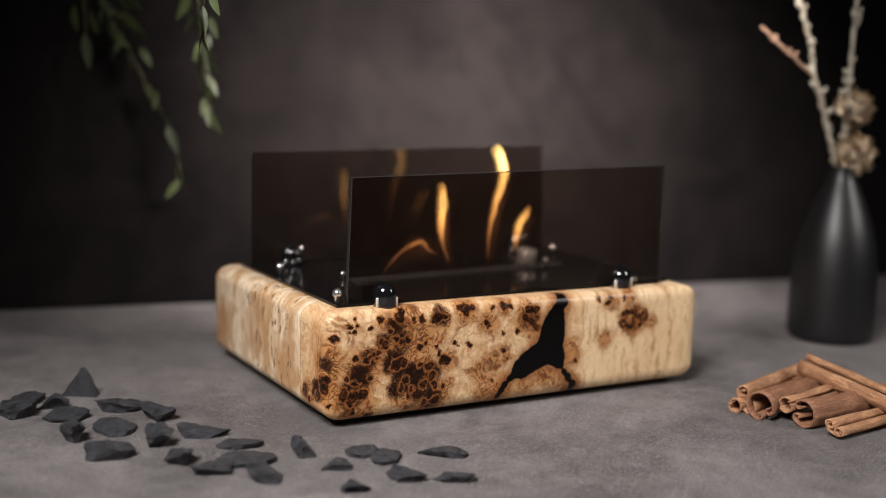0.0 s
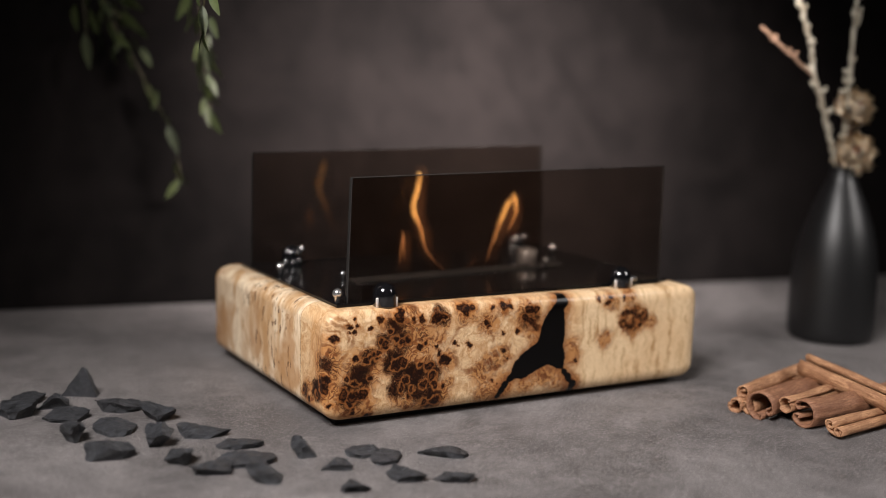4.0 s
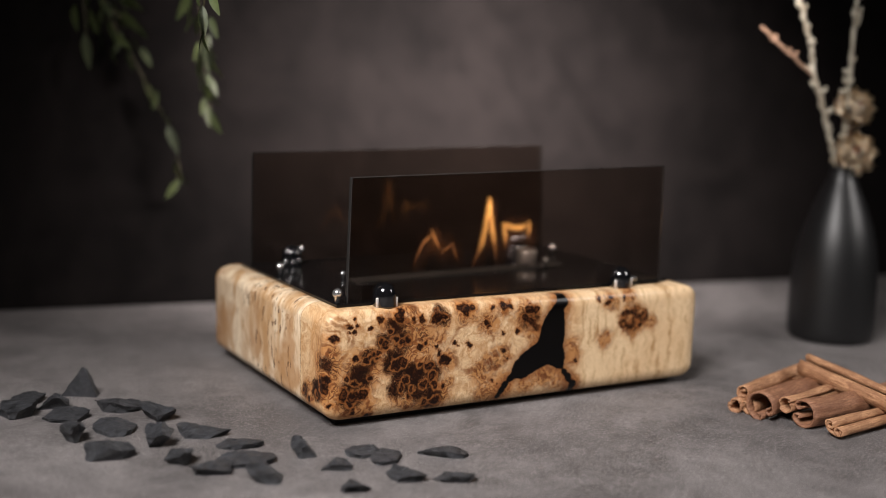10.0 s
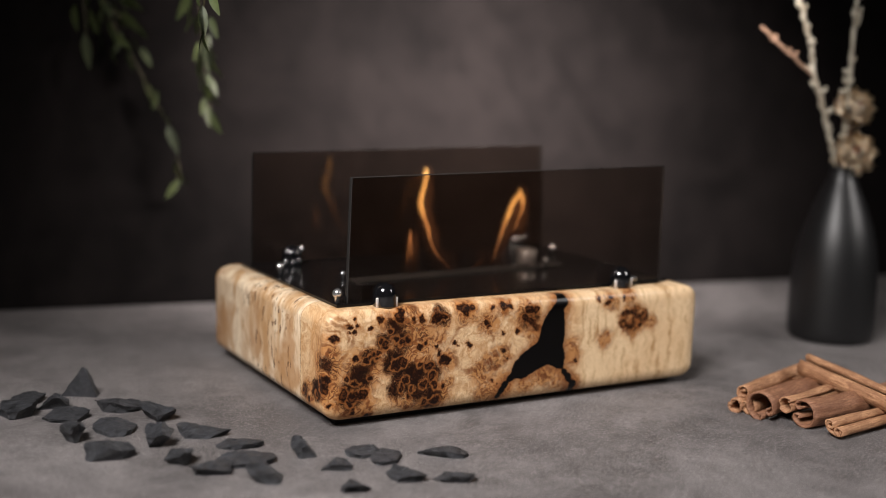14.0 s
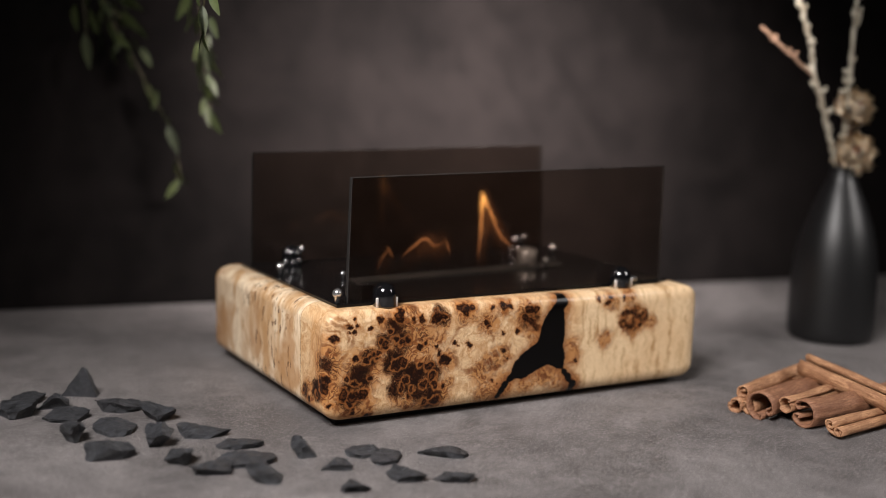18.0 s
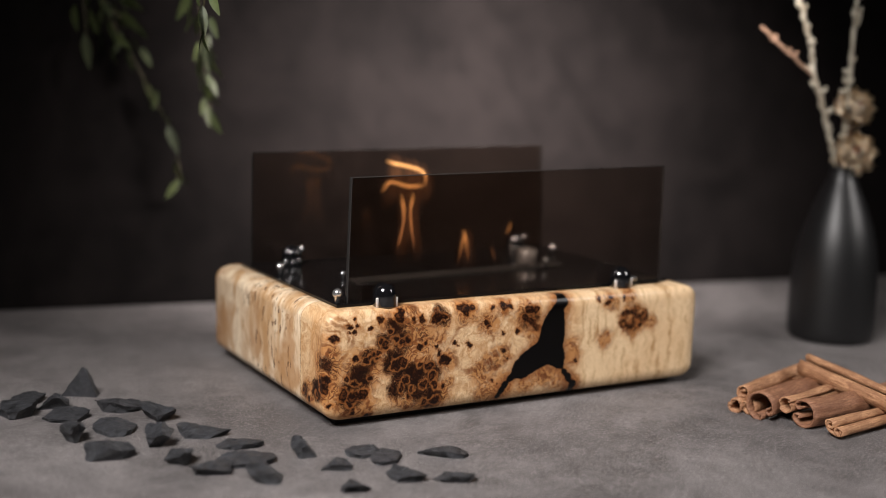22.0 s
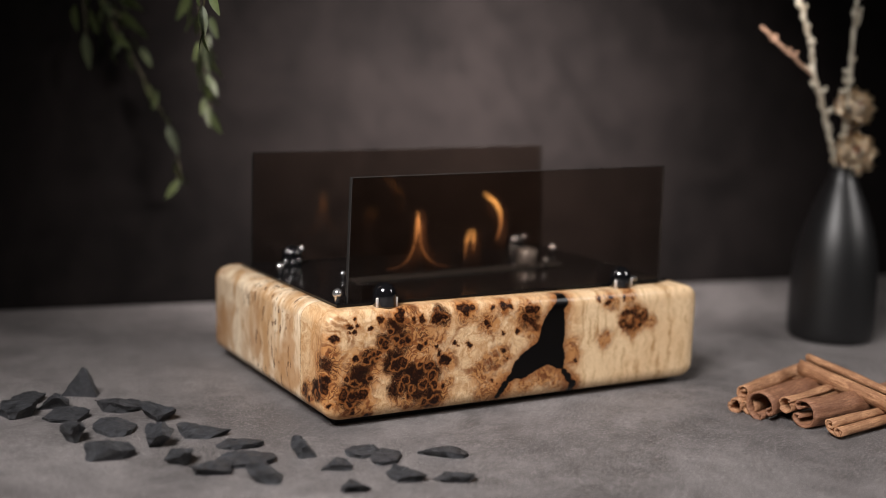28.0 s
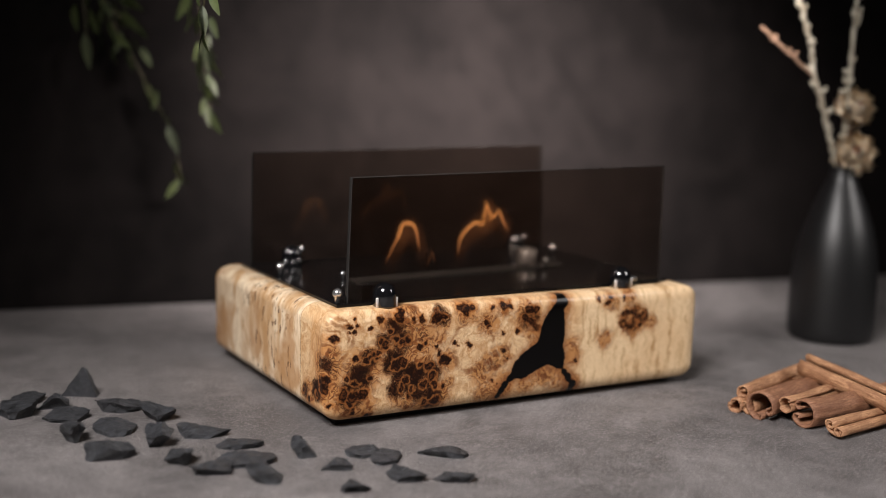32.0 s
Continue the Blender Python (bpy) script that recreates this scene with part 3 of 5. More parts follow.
def screw(x, y, r=0.0028):
    prof = [(0, 0), (r * 0.6, 0), (r * 0.6, r * 1.4)] + [(r * math.sin(a), r * (2.2 - math.cos(a))) for a in (0.7, 1.1, 1.5, 1.9, 2.3, 2.7)] + [(0, r * 3.2)]
    ob = part("plate_screw", lathe_bm(prof, 24), MAT_BRIGHT, fireplace, "small polished chrome ball-headed screw", True)
    ob.location = (x, y, top_z(x, y) + 0.0015)


screw(-0.1345, -0.0870, 0.0031)
screw(-0.1320, 0.0300)
screw(0.0715, -0.0130)
screw(0.1140, 0.0390, 0.0032)
screw(-0.0960, -0.0029, 0.0018)

# ---- slate chips ----


def chip(x, y, w, d, h, turn, seed, peak=0.0):
    """A broken flake of dark stone: an uneven outline with steep split sides under a tilted, stepped top."""
    rnd = random.Random(seed)
    bm = bmesh.new()
    if peak > 0.2:  # a steep splinter on a broad foot
        for u, v, s in ((-0.52, -0.45, 0), (0.50, -0.5, 0), (0.46, 0.4, 0), (-0.3, 0.45, 0), (0.02, 0.0, 0.97), (0.10, -0.1, 1.0), (0.14, 0.2, 0.9), (-0.5, 0.0, 0.10)):
            bm.verts.new((u * w, v * d, s * h))
        hull = bmesh.ops.convex_hull(bm, input=bm.verts[:])
        bmesh.ops.delete(bm, geom=[g for g in hull["geom_interior"] if isinstance(g, bmesh.types.BMVert)], context="VERTS")
    else:  # a slab split off along flat breaks: sides first, undercut or sloping, then the tilted top
        bmesh.ops.create_cube(bm, size=1.0)
        for v in bm.verts:
            v.co = Vector((v.co.x * w * 1.14, v.co.y * d * 1.10, (v.co.z + 0.5) * h * 1.25))
        n = rnd.randint(6, 8)
        start = rnd.uniform(0, 6.28)
        cuts = []
        for i in range(n):
            a = start + 2 * math.pi * (i + rnd.uniform(-0.3, 0.3)) / n
            out = Vector((math.cos(a) / w, math.sin(a) / d, 0)).normalized()
            reach = math.hypot(out.x * w, out.y * d) * 0.5 * rnd.uniform(0.92, 1.10)
            tip = rnd.choice((-0.85, -0.6, -0.4, -0.2, 0.35))
            cuts.append((out * reach + Vector((0, 0, h * (0.72 if tip < 0 else 0.5))), (out + Vector((0, 0, tip))).normalized()))
        a = rnd.uniform(0, 6.28)
        for steep, high in ((rnd.uniform(0.08, 0.22), 0.90), (rnd.uniform(0.35, 0.65), 0.82), (rnd.uniform(0.6, 1.1), 0.86)):
            cuts.append((Vector((0, 0, h * high)), Vector((math.cos(a) * steep * h / d * 1.4, math.sin(a) * steep * h / d * 1.4, 1.0)).normalized()))
            a += rnd.uniform(1.6, 3.0)
        for co, no in cuts:
            got = bmesh.ops.bisect_plane(bm, geom=bm.verts[:] + bm.edges[:] + bm.faces[:], plane_co=co, plane_no=no, clear_outer=True)
            rim = [g for g in got["geom_cut"] if isinstance(g, bmesh.types.BMEdge)]
            if len(rim) > 2:
                bmesh.ops.contextual_create(bm, geom=rim)
        bmesh.ops.remove_doubles(bm, verts=bm.verts[:], dist=0.0003)
    # chipped and worn surface: shallow hollows, ragged edges
    bmesh.ops.triangulate(bm, faces=bm.faces[:])
    bmesh.ops.subdivide_edges(bm, edges=bm.edges[:], cuts=4, use_grid_fill=True)
    bmesh.ops.triangulate(bm, faces=bm.faces[:])
    bm.normal_update()
    push = {}
    for v in bm.verts:
        if v.co.z > 0.0004:
            q = v.co + Vector((seed * 0.17, seed * 0.05, 0))
            wide = noise.noise(q * 170) * 0.0011
            fine = noise.fractal(q * 420, 0.8, 2.0, 3) * 0.00055
            rag = abs(noise.noise(q * 260 + Vector((5, 1, 3)))) * 0.0010
            push[v] = v.normal * (wide + fine - rag)
    for v, m in push.items():
        v.co += m
        v.co.z = max(0.0002, v.co.z)
    low = min(v.co.z for v in bm.verts)
    for v in bm.verts:
        v.co.z -= low
    ob = tagged(mesh_ob("stone_chip", bm, MAT_SLATE), "angular flake of dark slate lying on the grey table", "stone chip", "slate chips")
    ob.matrix_world = pose(x, y, 0.0, 0, 0, turn)
    return ob


# along, across, width, depth and height in millimetres
CHIPS = [(-0.3124, 0.0035, 22, 24, 10), (-0.3048, 0.0320, 19, 25, 5), (-0.2907, 0.0121, 19, 16, 9), (-0.2705, 0.0341, 24, 10, 17), (-0.2872, -0.0154, 26, 23, 5),
         (-0.2883, -0.0596, 20, 18, 14), (-0.2524, -0.0103, 31, 20, 8), (-0.2633, -0.0517, 26, 20, 6), (-0.2722, -0.0949, 26, 21, 10), (-0.2336, -0.0381, 22, 22, 10),
         (-0.2441, -0.0899, 18, 16, 13), (-0.2407, -0.1196, 15, 19, 9), (-0.2162, -0.0788, 30, 16, 6)]
CHIPS_NEAR = [(-0.2279, -0.1395, 24, 21, 6), (-0.2049, -0.1064, 31, 14, 4), (-0.2065, -0.1332, 32, 25, 4), (-0.2055, -0.1620, 20, 19, 8), (-0.1758, -0.1369, 16, 13, 11),
              (-0.1653, -0.1629, 21, 13, 5), (-0.1421, -0.1471, 19, 20, 3), (-0.1346, -0.1600, 20, 24, 3), (-0.1703, -0.1973, 20, 11, 6), (-0.1377, -0.1941, 22, 15, 6),
              (-0.1005, -0.1695, 28, 15, 5), (-0.1158, -0.2054, 28, 12, 5)]
for i, (x, y, w, d, h) in enumerate(CHIPS + CHIPS_NEAR):
    chip(x, y, w / 1000, d / 1000, h / 860, -28.5, 10 + i, peak=0.35 if i == 3 else 0.05)

# ---- vase with twigs ----
vase = tagged(empty("vase", pose(0.3700, -0.0446, 0)), "satin black ceramic bottle vase on the grey table", "vase")
outer = [(0, 0), (0.0318, 0), (0.0350, 0.0012), (0.0368, 0.0045), (0.0376, 0.010), (0.0379, 0.022), (0.0376, 0.040), (0.0371, 0.055), (0.0362, 0.068), (0.0347, 0.081),
         (0.0325, 0.093), (0.0296, 0.104), (0.0263, 0.1135), (0.0226, 0.1235), (0.0188, 0.1330), (0.0150, 0.1410), (0.0124, 0.1465), (0.0113, 0.1510), (0.0112, 0.1555)]
inner = [(0.0096, 0.1555), (0.0098, 0.148), (0.016, 0.134), (0.027, 0.104), (0.034, 0.07), (0.035, 0.006), (0, 0.006)]
part("bottle", lathe_bm(outer + inner, 64), MAT_VASE, vase, smooth=True)
part("lip", lathe_bm([(0.0112, 0.1557), (0.0118, 0.1568), (0.0114, 0.1582), (0.0102, 0.1584), (0.0096, 0.1570), (0.0098, 0.1557)], 48), MAT_VASE, vase, smooth=True)


def bark_material(name, c1, c2, c3, along=(70, 800, 800)):
    n = Nodes(name)
    pos = n.coords()
    streak = n.noise(1.0, 5.0, 0.68, n.mapped(along, pos)).outputs["Fac"]
    patch = n.noise(60.0, 3.0, 0.55, pos).outputs["Fac"]
    rnd = n.add("ShaderNodeObjectInfo").outputs["Random"]
    col = n.mix(n.step(streak, 0.38, 0.62), c1, c2)
    col = n.mix(n.math("MULTIPLY", n.step(patch, 0.50, 0.62), 0.55), col, c1)
    col = n.mix(n.math("MULTIPLY", rnd, 0.42), col, c2)
    fine = n.noise(1100.0, 3.0, 0.65, pos).outputs["Fac"]
    col = n.mix(n.math("MULTIPLY", n.step(fine, 0.52, 0.66), 0.45), col, c3)
    return n.principled(col, 0.62, n.bump(n.math("ADD", streak, n.math("MULTIPLY", fine, 0.4)), 0.5, 0.0008), spec=0.35)


MAT_CINNAMON = bark_material("cinnamon_bark", rgb(0.20, 0.088, 0.045), rgb(0.51, 0.285, 0.152), rgb(0.09, 0.032, 0.015), (110, 1000, 1000))
MAT_CINNAMON_DARK = bark_material("dark_cinnamon_bark", rgb(0.115, 0.046, 0.026), rgb(0.33, 0.165, 0.092), rgb(0.050, 0.018, 0.010), (110, 1000, 1000))
MAT_TWIG = bark_material("lichen_bark", rgb(0.17, 0.140, 0.098), rgb(0.40, 0.375, 0.305), rgb(0.10, 0.075, 0.050), (220, 220, 70))
MAT_BROWN_TWIG = bark_material("brown_bark", rgb(0.12, 0.068, 0.042), rgb(0.19, 0.115, 0.075), rgb(0.075, 0.04, 0.025), (300, 300, 60))
MAT_PETAL = bark_material("dry_petal", rgb(0.76, 0.62, 0.45), rgb(0.88, 0.80, 0.67), rgb(0.60, 0.42, 0.27), (200, 200, 90))
MAT_HEART = bark_material("dry_flower_heart", rgb(0.44, 0.19, 0.09), rgb(0.56, 0.28, 0.15), rgb(0.30, 0.12, 0.06), (200, 200, 90))

# ---- cinnamon ----


def scroll(r, double, turns, open_by):
    """The rolled sheet's line in section, as (y, z) points."""
    line = []
    if double:
        for k in range(-46, 47):
            s = abs(k) / 46
            a = s * turns * 2 * math.pi
            rr = r * 0.56 * (1 - 0.62 * s ** 0.8)
            y, z = r * 0.50 + rr * math.sin(a) - r * 0.5 * (1 - min(1, s * 6)), -rr * math.cos(a)
            line.append((math.copysign(1, k) * max(0.0, y) if s < 0.04 else math.copysign(1, k) * y, z))
    elif open_by:  # a wide tube whose two edges curl in and meet in a groove
        hook = open_by
        gap = math.asin(min(0.9, (hook + 0.17) / (1 - hook)))
        for k in range(61):
            a = gap + (2 * math.pi - 2 * gap) * k / 60
            line.append((r * math.cos(a), r * math.sin(a)))
        for end, sign in ((2 * math.pi - gap, 1), (gap, -1)):
            cy, cz = r * (1 - hook) * math.cos(end), r * (1 - hook) * math.sin(end)
            arc = [(cy + r * hook * (1 - 0.02 * k) * math.cos(end + sign * 0.24 * k), cz + r * hook * (1 - 0.02 * k) * math.sin(end + sign * 0.24 * k)) for k in range(1, 17)]
            line = line + arc if sign > 0 else arc[::-1] + line
    else:
        for k in range(70):
            s = k / 69
            a = open_by + s * turns * 2 * math.pi
            rr = r * (1 - 0.74 * max(0.0, s - 0.38) / 0.62)
            line.append((rr * math.cos(a), rr * math.sin(a)))
    return line


def quill(p0, p1, r, length, double, turns, roll, seed, thick=0.0011, squash=1.0, hook=0.0, mat=None):
    """A rolled stick of bark that starts at p0 and points towards p1."""
    line = [Vector((0, y, z * squash)) for y, z in scroll(r, double, turns, hook)]
    spin = Matrix.Rotation(radians(roll), 3, "X")
    line = [spin @ v for v in line]
    bm = bmesh.new()
    rings = []
    count = 15
    for i in range(count):
        u = i / (count - 1)
        x = u * length
        grow = 1 + 0.05 * math.sin(u * 5 + seed) + 0.03 * math.sin(u * 13 + seed * 2)
        bow = Vector((0, 0.0012 * math.sin(u * math.pi + seed), 0))
        ring = []
        for side in (0.5, -0.5):
            for k, v in enumerate(line):
                t = (line[min(k + 1, len(line) - 1)] - line[max(k - 1, 0)]).normalized()
                nrm = Vector((0, -t.z, t.y))
                rag = noise.noise(Vector((k * 0.35, seed * 3.1, u * 3))) * 0.0004
                end = noise.noise(Vector((k * 0.22, seed, 0.0 if i else 9.0))) * 0.0007 if i in (0, count - 1) else 0.0
                ring.append(bm.verts.new(Vector((x + end, 0, 0)) + bow + (v + nrm * (side * thick + rag)) * 1.0 * grow))
        rings.append(ring)
    m = len(line)
    for i in range(count - 1):
        a, b = rings[i], rings[i + 1]
        for k in range(m - 1):
            bm.faces.new((a[k], a[k + 1], b[k + 1], b[k]))
            bm.faces.new((a[m + k], b[m + k], b[m + k + 1], a[m + k + 1]))
        for k in (0, m - 1):
            bm.faces.new((a[k], b[k], b[m + k], a[m + k]))
    for ring in (rings[0], rings[-1]):
        for k in range(m - 1):
            bm.faces.new((ring[k], ring[m + k], ring[m + k + 1], ring[k + 1]))
    ob = tagged(mesh_ob("cinnamon_stick", bm, mat or MAT_CINNAMON, smooth=True), "rolled brown cinnamon stick in a loose pile on the table", "cinnamon stick", "cinnamon sticks")
    p0, p1 = Vector(p0), Vector(p1)
    ob.matrix_world = Matrix.Translation(p0) @ (p1 - p0).to_track_quat("X", "Z").to_matrix().to_4x4()
    return ob


quill((0.1212, -0.1983, 0.0092), (0.1835, -0.1822, 0.0092), 0.0086, 0.095, False, 1.0, 236, 1, thick=0.0013, hook=0.27, mat=MAT_CINNAMON_DARK)
quill((0.1323, -0.2072, 0.0118), (0.1910, -0.1980, 0.0118), 0.0050, 0.090, False, 1.0, 150, 4, thick=0.0010, hook=0.16)
quill((0.1348, -0.2208, 0.0092), (0.1958, -0.2175, 0.0092), 0.0086, 0.092, False, 1.0, 8, 3, thick=0.0013, hook=0.31, mat=MAT_CINNAMON_DARK)
quill((0.1357, -0.2453, 0.0066), (0.1932, -0.2381, 0.0066), 0.0066, 0.090, True, 1.45, 28, 2, squash=0.92)
quill((0.1232, -0.1784, 0.0135), (0.1959, -0.1584, 0.0135), 0.0046, 0.105, False, 1.8, 200, 5)
quill((0.1183, -0.1788, 0.0046), (0.1979, -0.1548, 0.0046), 0.0043, 0.100, False, 1.0, 30, 7, hook=0.2)
quill((0.1230, -0.1854, 0.0054), (0.1935, -0.1690, 0.0054), 0.0050, 0.100, False, 1.0, 60, 6, hook=0.24)
quill((0.1889, -0.1728, 0.0245), (0.1920, -0.2380, 0.0170), 0.0076, 0.112, False, 1.0, 118, 8, thick=0.0013, hook=0.30)

# ---- twigs and dried flowers in the vase ----


def twig(points, r0, r1, mat, label, seed, knobs, parent=None, name="twig"):
    rnd = random.Random(seed)
    pts, rad = [], []
    ctrl = [Vector(p) for p in points]
    for a, b in zip(ctrl, ctrl[1:]):
        for i in range(8):
            u = i / 8
            pts.append(a.lerp(b, u) + Vector((rnd.uniform(-1, 1), rnd.uniform(-1, 1), 0)) * 0.0007)
    pts.append(ctrl[-1])
    for i in range(len(pts)):
        u = i / (len(pts) - 1)
        rad.append((r0 + (r1 - r0) * u) * rnd.uniform(0.85, 1.22))
    bm = tube_bm(pts, rad, 10)
    ob = tagged(mesh_ob(name, bm, mat, parent, smooth=True), label, "twig" if parent is None else "")
    spur = None
    for i in range(knobs):
        k = rnd.randrange(4, len(pts) - 1)
        p, a = pts[k], rnd.uniform(0, 6.28)
        out = Vector((math.cos(a), math.sin(a), rnd.uniform(0.2, 0.9)))
        s = rnd.uniform(0.7, 1.3)
        bm = tube_bm([p, p + out * 0.003 * s, p + out * 0.0055 * s + Vector((0, 0, 0.0015))], [0.0016 * s, 0.0021 * s, 0.0009], 7)
        part("bud", bm, mat, ob, smooth=True)
    return ob


main = twig([(0.3710, -0.0447, 0.0094), (0.3639, -0.0413, 0.1584), (0.3555, -0.0368, 0.1915), (0.3411, -0.0289, 0.2395), (0.3366, -0.0260, 0.2681), (0.3248, -0.0201, 0.3044), (0.3179, -0.0162, 0.3450), (0.3068, -0.0125, 0.3943)],
            0.0026, 0.0018, MAT_TWIG, "pale lichen-covered bare twig with buds in the vase", 3, 38)
twig([(0.3413, -0.0291, 0.2370), (0.3317, -0.0242, 0.2453), (0.3143, -0.0142, 0.2625), (0.2976, -0.0053, 0.2789)], 0.0016, 0.0013, MAT_BROWN_TWIG, "thin brown side shoot", 5, 6, main, "side_shoot")
twig([(0.3721, -0.0475, 0.0095), (0.3699, -0.0442, 0.1584), (0.3685, -0.0441, 0.1952), (0.3695, -0.0443, 0.2304), (0.3697, -0.0444, 0.2683), (0.3699, -0.0443, 0.3046), (0.3696, -0.0421, 0.3947)],
     0.0023, 0.0016, MAT_TWIG, "pale lichen-covered bare twig with buds in the vase", 8, 34)


def petal_mesh(w, l, cup):
    bm = bmesh.new()
    grid = []
    for i in range(5):
        u = i / 4
        half = w * math.sin(math.pi * (0.14 + 0.66 * u)) ** 0.7 * 0.5
        row = []
        for j in range(5):
            v = j / 2 - 1
            row.append(bm.verts.new((half * v, l * u, cup * (v * v * 0.6 + u * u) * l - (0.18 * l if i == 4 and abs(v) < 0.6 else 0) * 0.3)))
        grid.append(row)
    for i in range(4):
        for j in range(4):
            bm.faces.new((grid[i][j], grid[i][j + 1], grid[i + 1][j + 1], grid[i + 1][j]))
    bmesh.ops.solidify(bm, geom=bm.faces[:], thickness=0.0005)
    return bm


def dried_flower(place, face, size, seed, label):
    """A rosette of dry curled petals on a short stalk in the vase."""
    rnd = random.Random(seed)
    th = tagged(empty("dried_flower", Matrix.Translation(place) @ Vector(face).to_track_quat("Z", "Y").to_matrix().to_4x4()), label, "dried flower", "dried flowers")
    for ring, (count, rad, tilt, scale, mat) in enumerate(((7, 0.10, -34, 0.95, MAT_PETAL), (7, 0.06, -8, 0.94, MAT_PETAL), (6, 0.05, 18, 0.80, MAT_PETAL), (5, 0.04, 42, 0.58, MAT_PETAL), (5, 0.02, 56, 0.42, MAT_HEART), (4, 0.0, 70, 0.30, MAT_HEART))):
        me = None
        for i in range(count):
            a = 360 * (i + 0.5 * (ring % 2)) / count + rnd.uniform(-9, 9)
            if me is None:
                ob = part("petal", petal_mesh(size * 1.15 * scale, size * scale, 0.55), mat, th, smooth=True)
                me = ob.data
            else:
                ob = new("petal", me)
                ob.parent = th
            ob.matrix_basis = pose(0, 0, 0.0012 * ring, 0, 0, a) @ pose(0, size * rad, 0, tilt + rnd.uniform(-10, 10), 0, 0)
    return th


dried_flower(Vector((0.3752, -0.0500, 0.1690)), (-0.58, -0.74, 0.36), 0.0158, 4, "dried cream rosette flower with a rusty heart above the vase")
dried_flower(Vector((0.3765, -0.0450, 0.2095)), (-0.35, -0.85, 0.35), 0.0142, 6, "dried beige rosette flower higher on its stem")
for pts in ([(0.3725, -0.0456, 0.0094), (0.3717, -0.0452, 0.1566), (0.3767, -0.0498, 0.1677), (0.3765, -0.0558, 0.1711)],
            [(0.3715, -0.0456, 0.0094), (0.3711, -0.0424, 0.1565), (0.3740, -0.0440, 0.1860), (0.3773, -0.0482, 0.2067)]):
    twig(pts, 0.0017, 0.0013, MAT_BROWN_TWIG, "thin brown stalk of a dried flower in the vase", 9, 0)

# ---- hanging greenery ----


def leaf_material():
    n = Nodes("leaf_green")
    rnd = n.add("ShaderNodeObjectInfo").outputs["Random"]
    pos = n.coords()
    patch = n.noise(120.0, 3.0, 0.5, pos).outputs["Fac"]
    col = n.mix(rnd, rgb(0.034, 0.048, 0.017), rgb(0.110, 0.140, 0.050))
    col = n.mix(n.math("MULTIPLY", n.step(patch, 0.4, 0.7), 0.4), col, rgb(0.150, 0.175, 0.070))
    return n.principled(col, 0.45, n.bump(patch, 0.15, 0.0005))


MAT_LEAF = leaf_material()
MAT_STEM = bark_material("green_stem", rgb(0.045, 0.040, 0.020), rgb(0.075, 0.065, 0.032), rgb(0.035, 0.028, 0.015), (300, 300, 60))


def leaf_bm(l, w):
    bm = bmesh.new()
    rows = []
    for i in range(7):
        u = i / 6
        half = w * 0.5 * math.sin(math.pi * u ** 0.85) ** 0.8 if 0 < i < 6 else 0.0004
        droop = -0.10 * l * u * u
        rows.append([bm.verts.new((half * v, l * u, droop + abs(v) * half * 0.35)) for v in (-1, 0, 1)])
    for a, b in zip(rows, rows[1:]):
        for j in range(2):
            bm.faces.new((a[j], a[j + 1], b[j + 1], b[j]))
    bmesh.ops.solidify(bm, geom=bm.faces[:], thickness=0.0004)
    return bm


LEAF = None


def sprig(stems, leaves, label, seed):
    """Trailing stems with leaves set by their foot, tip and turn."""
    global LEAF
    rnd = random.Random(seed)
    th = tagged(empty("hanging_sprig", pose(*stems[0][0])), label, "hanging plant", "trailing sprigs")
    base = Vector(stems[0][0])
    for pts in stems:
        fine = []
        c = [Vector(p) - base for p in pts]
        for a, b in zip(c, c[1:]):
            fine += [a.lerp(b, i / 4) for i in range(4)]
        fine.append(c[-1])
        part("stem", tube_bm(fine, [0.0010 - 0.0005 * i / len(fine) for i in range(len(fine))], 7), MAT_STEM, th, smooth=True)
    for foot, tip, roll in leaves:
        if LEAF is None:
            ob = part("leaf", leaf_bm(0.024, 0.0078), MAT_LEAF, th, smooth=True)
            LEAF = ob.data
        else:
            ob = new("leaf", LEAF)
            ob.parent = th
        foot, tip = Vector(foot) - base, Vector(tip) - base
        d = tip - foot
        s = d.length / 0.024
        face = Vector((-0.55, -0.80, 0.35))
        zed = (face - d * (face.dot(d) / d.dot(d))).normalized()
        yed = d.normalized()
        turn = Matrix((yed.cross(zed), yed, zed)).transposed().to_4x4()
        ob.matrix_basis = Matrix.Translation(foot) @ turn @ Matrix.Rotation(radians(roll), 4, "Y") @ Matrix.Diagonal((min(1.15, max(0.8, s)), s, s, 1))
    return th


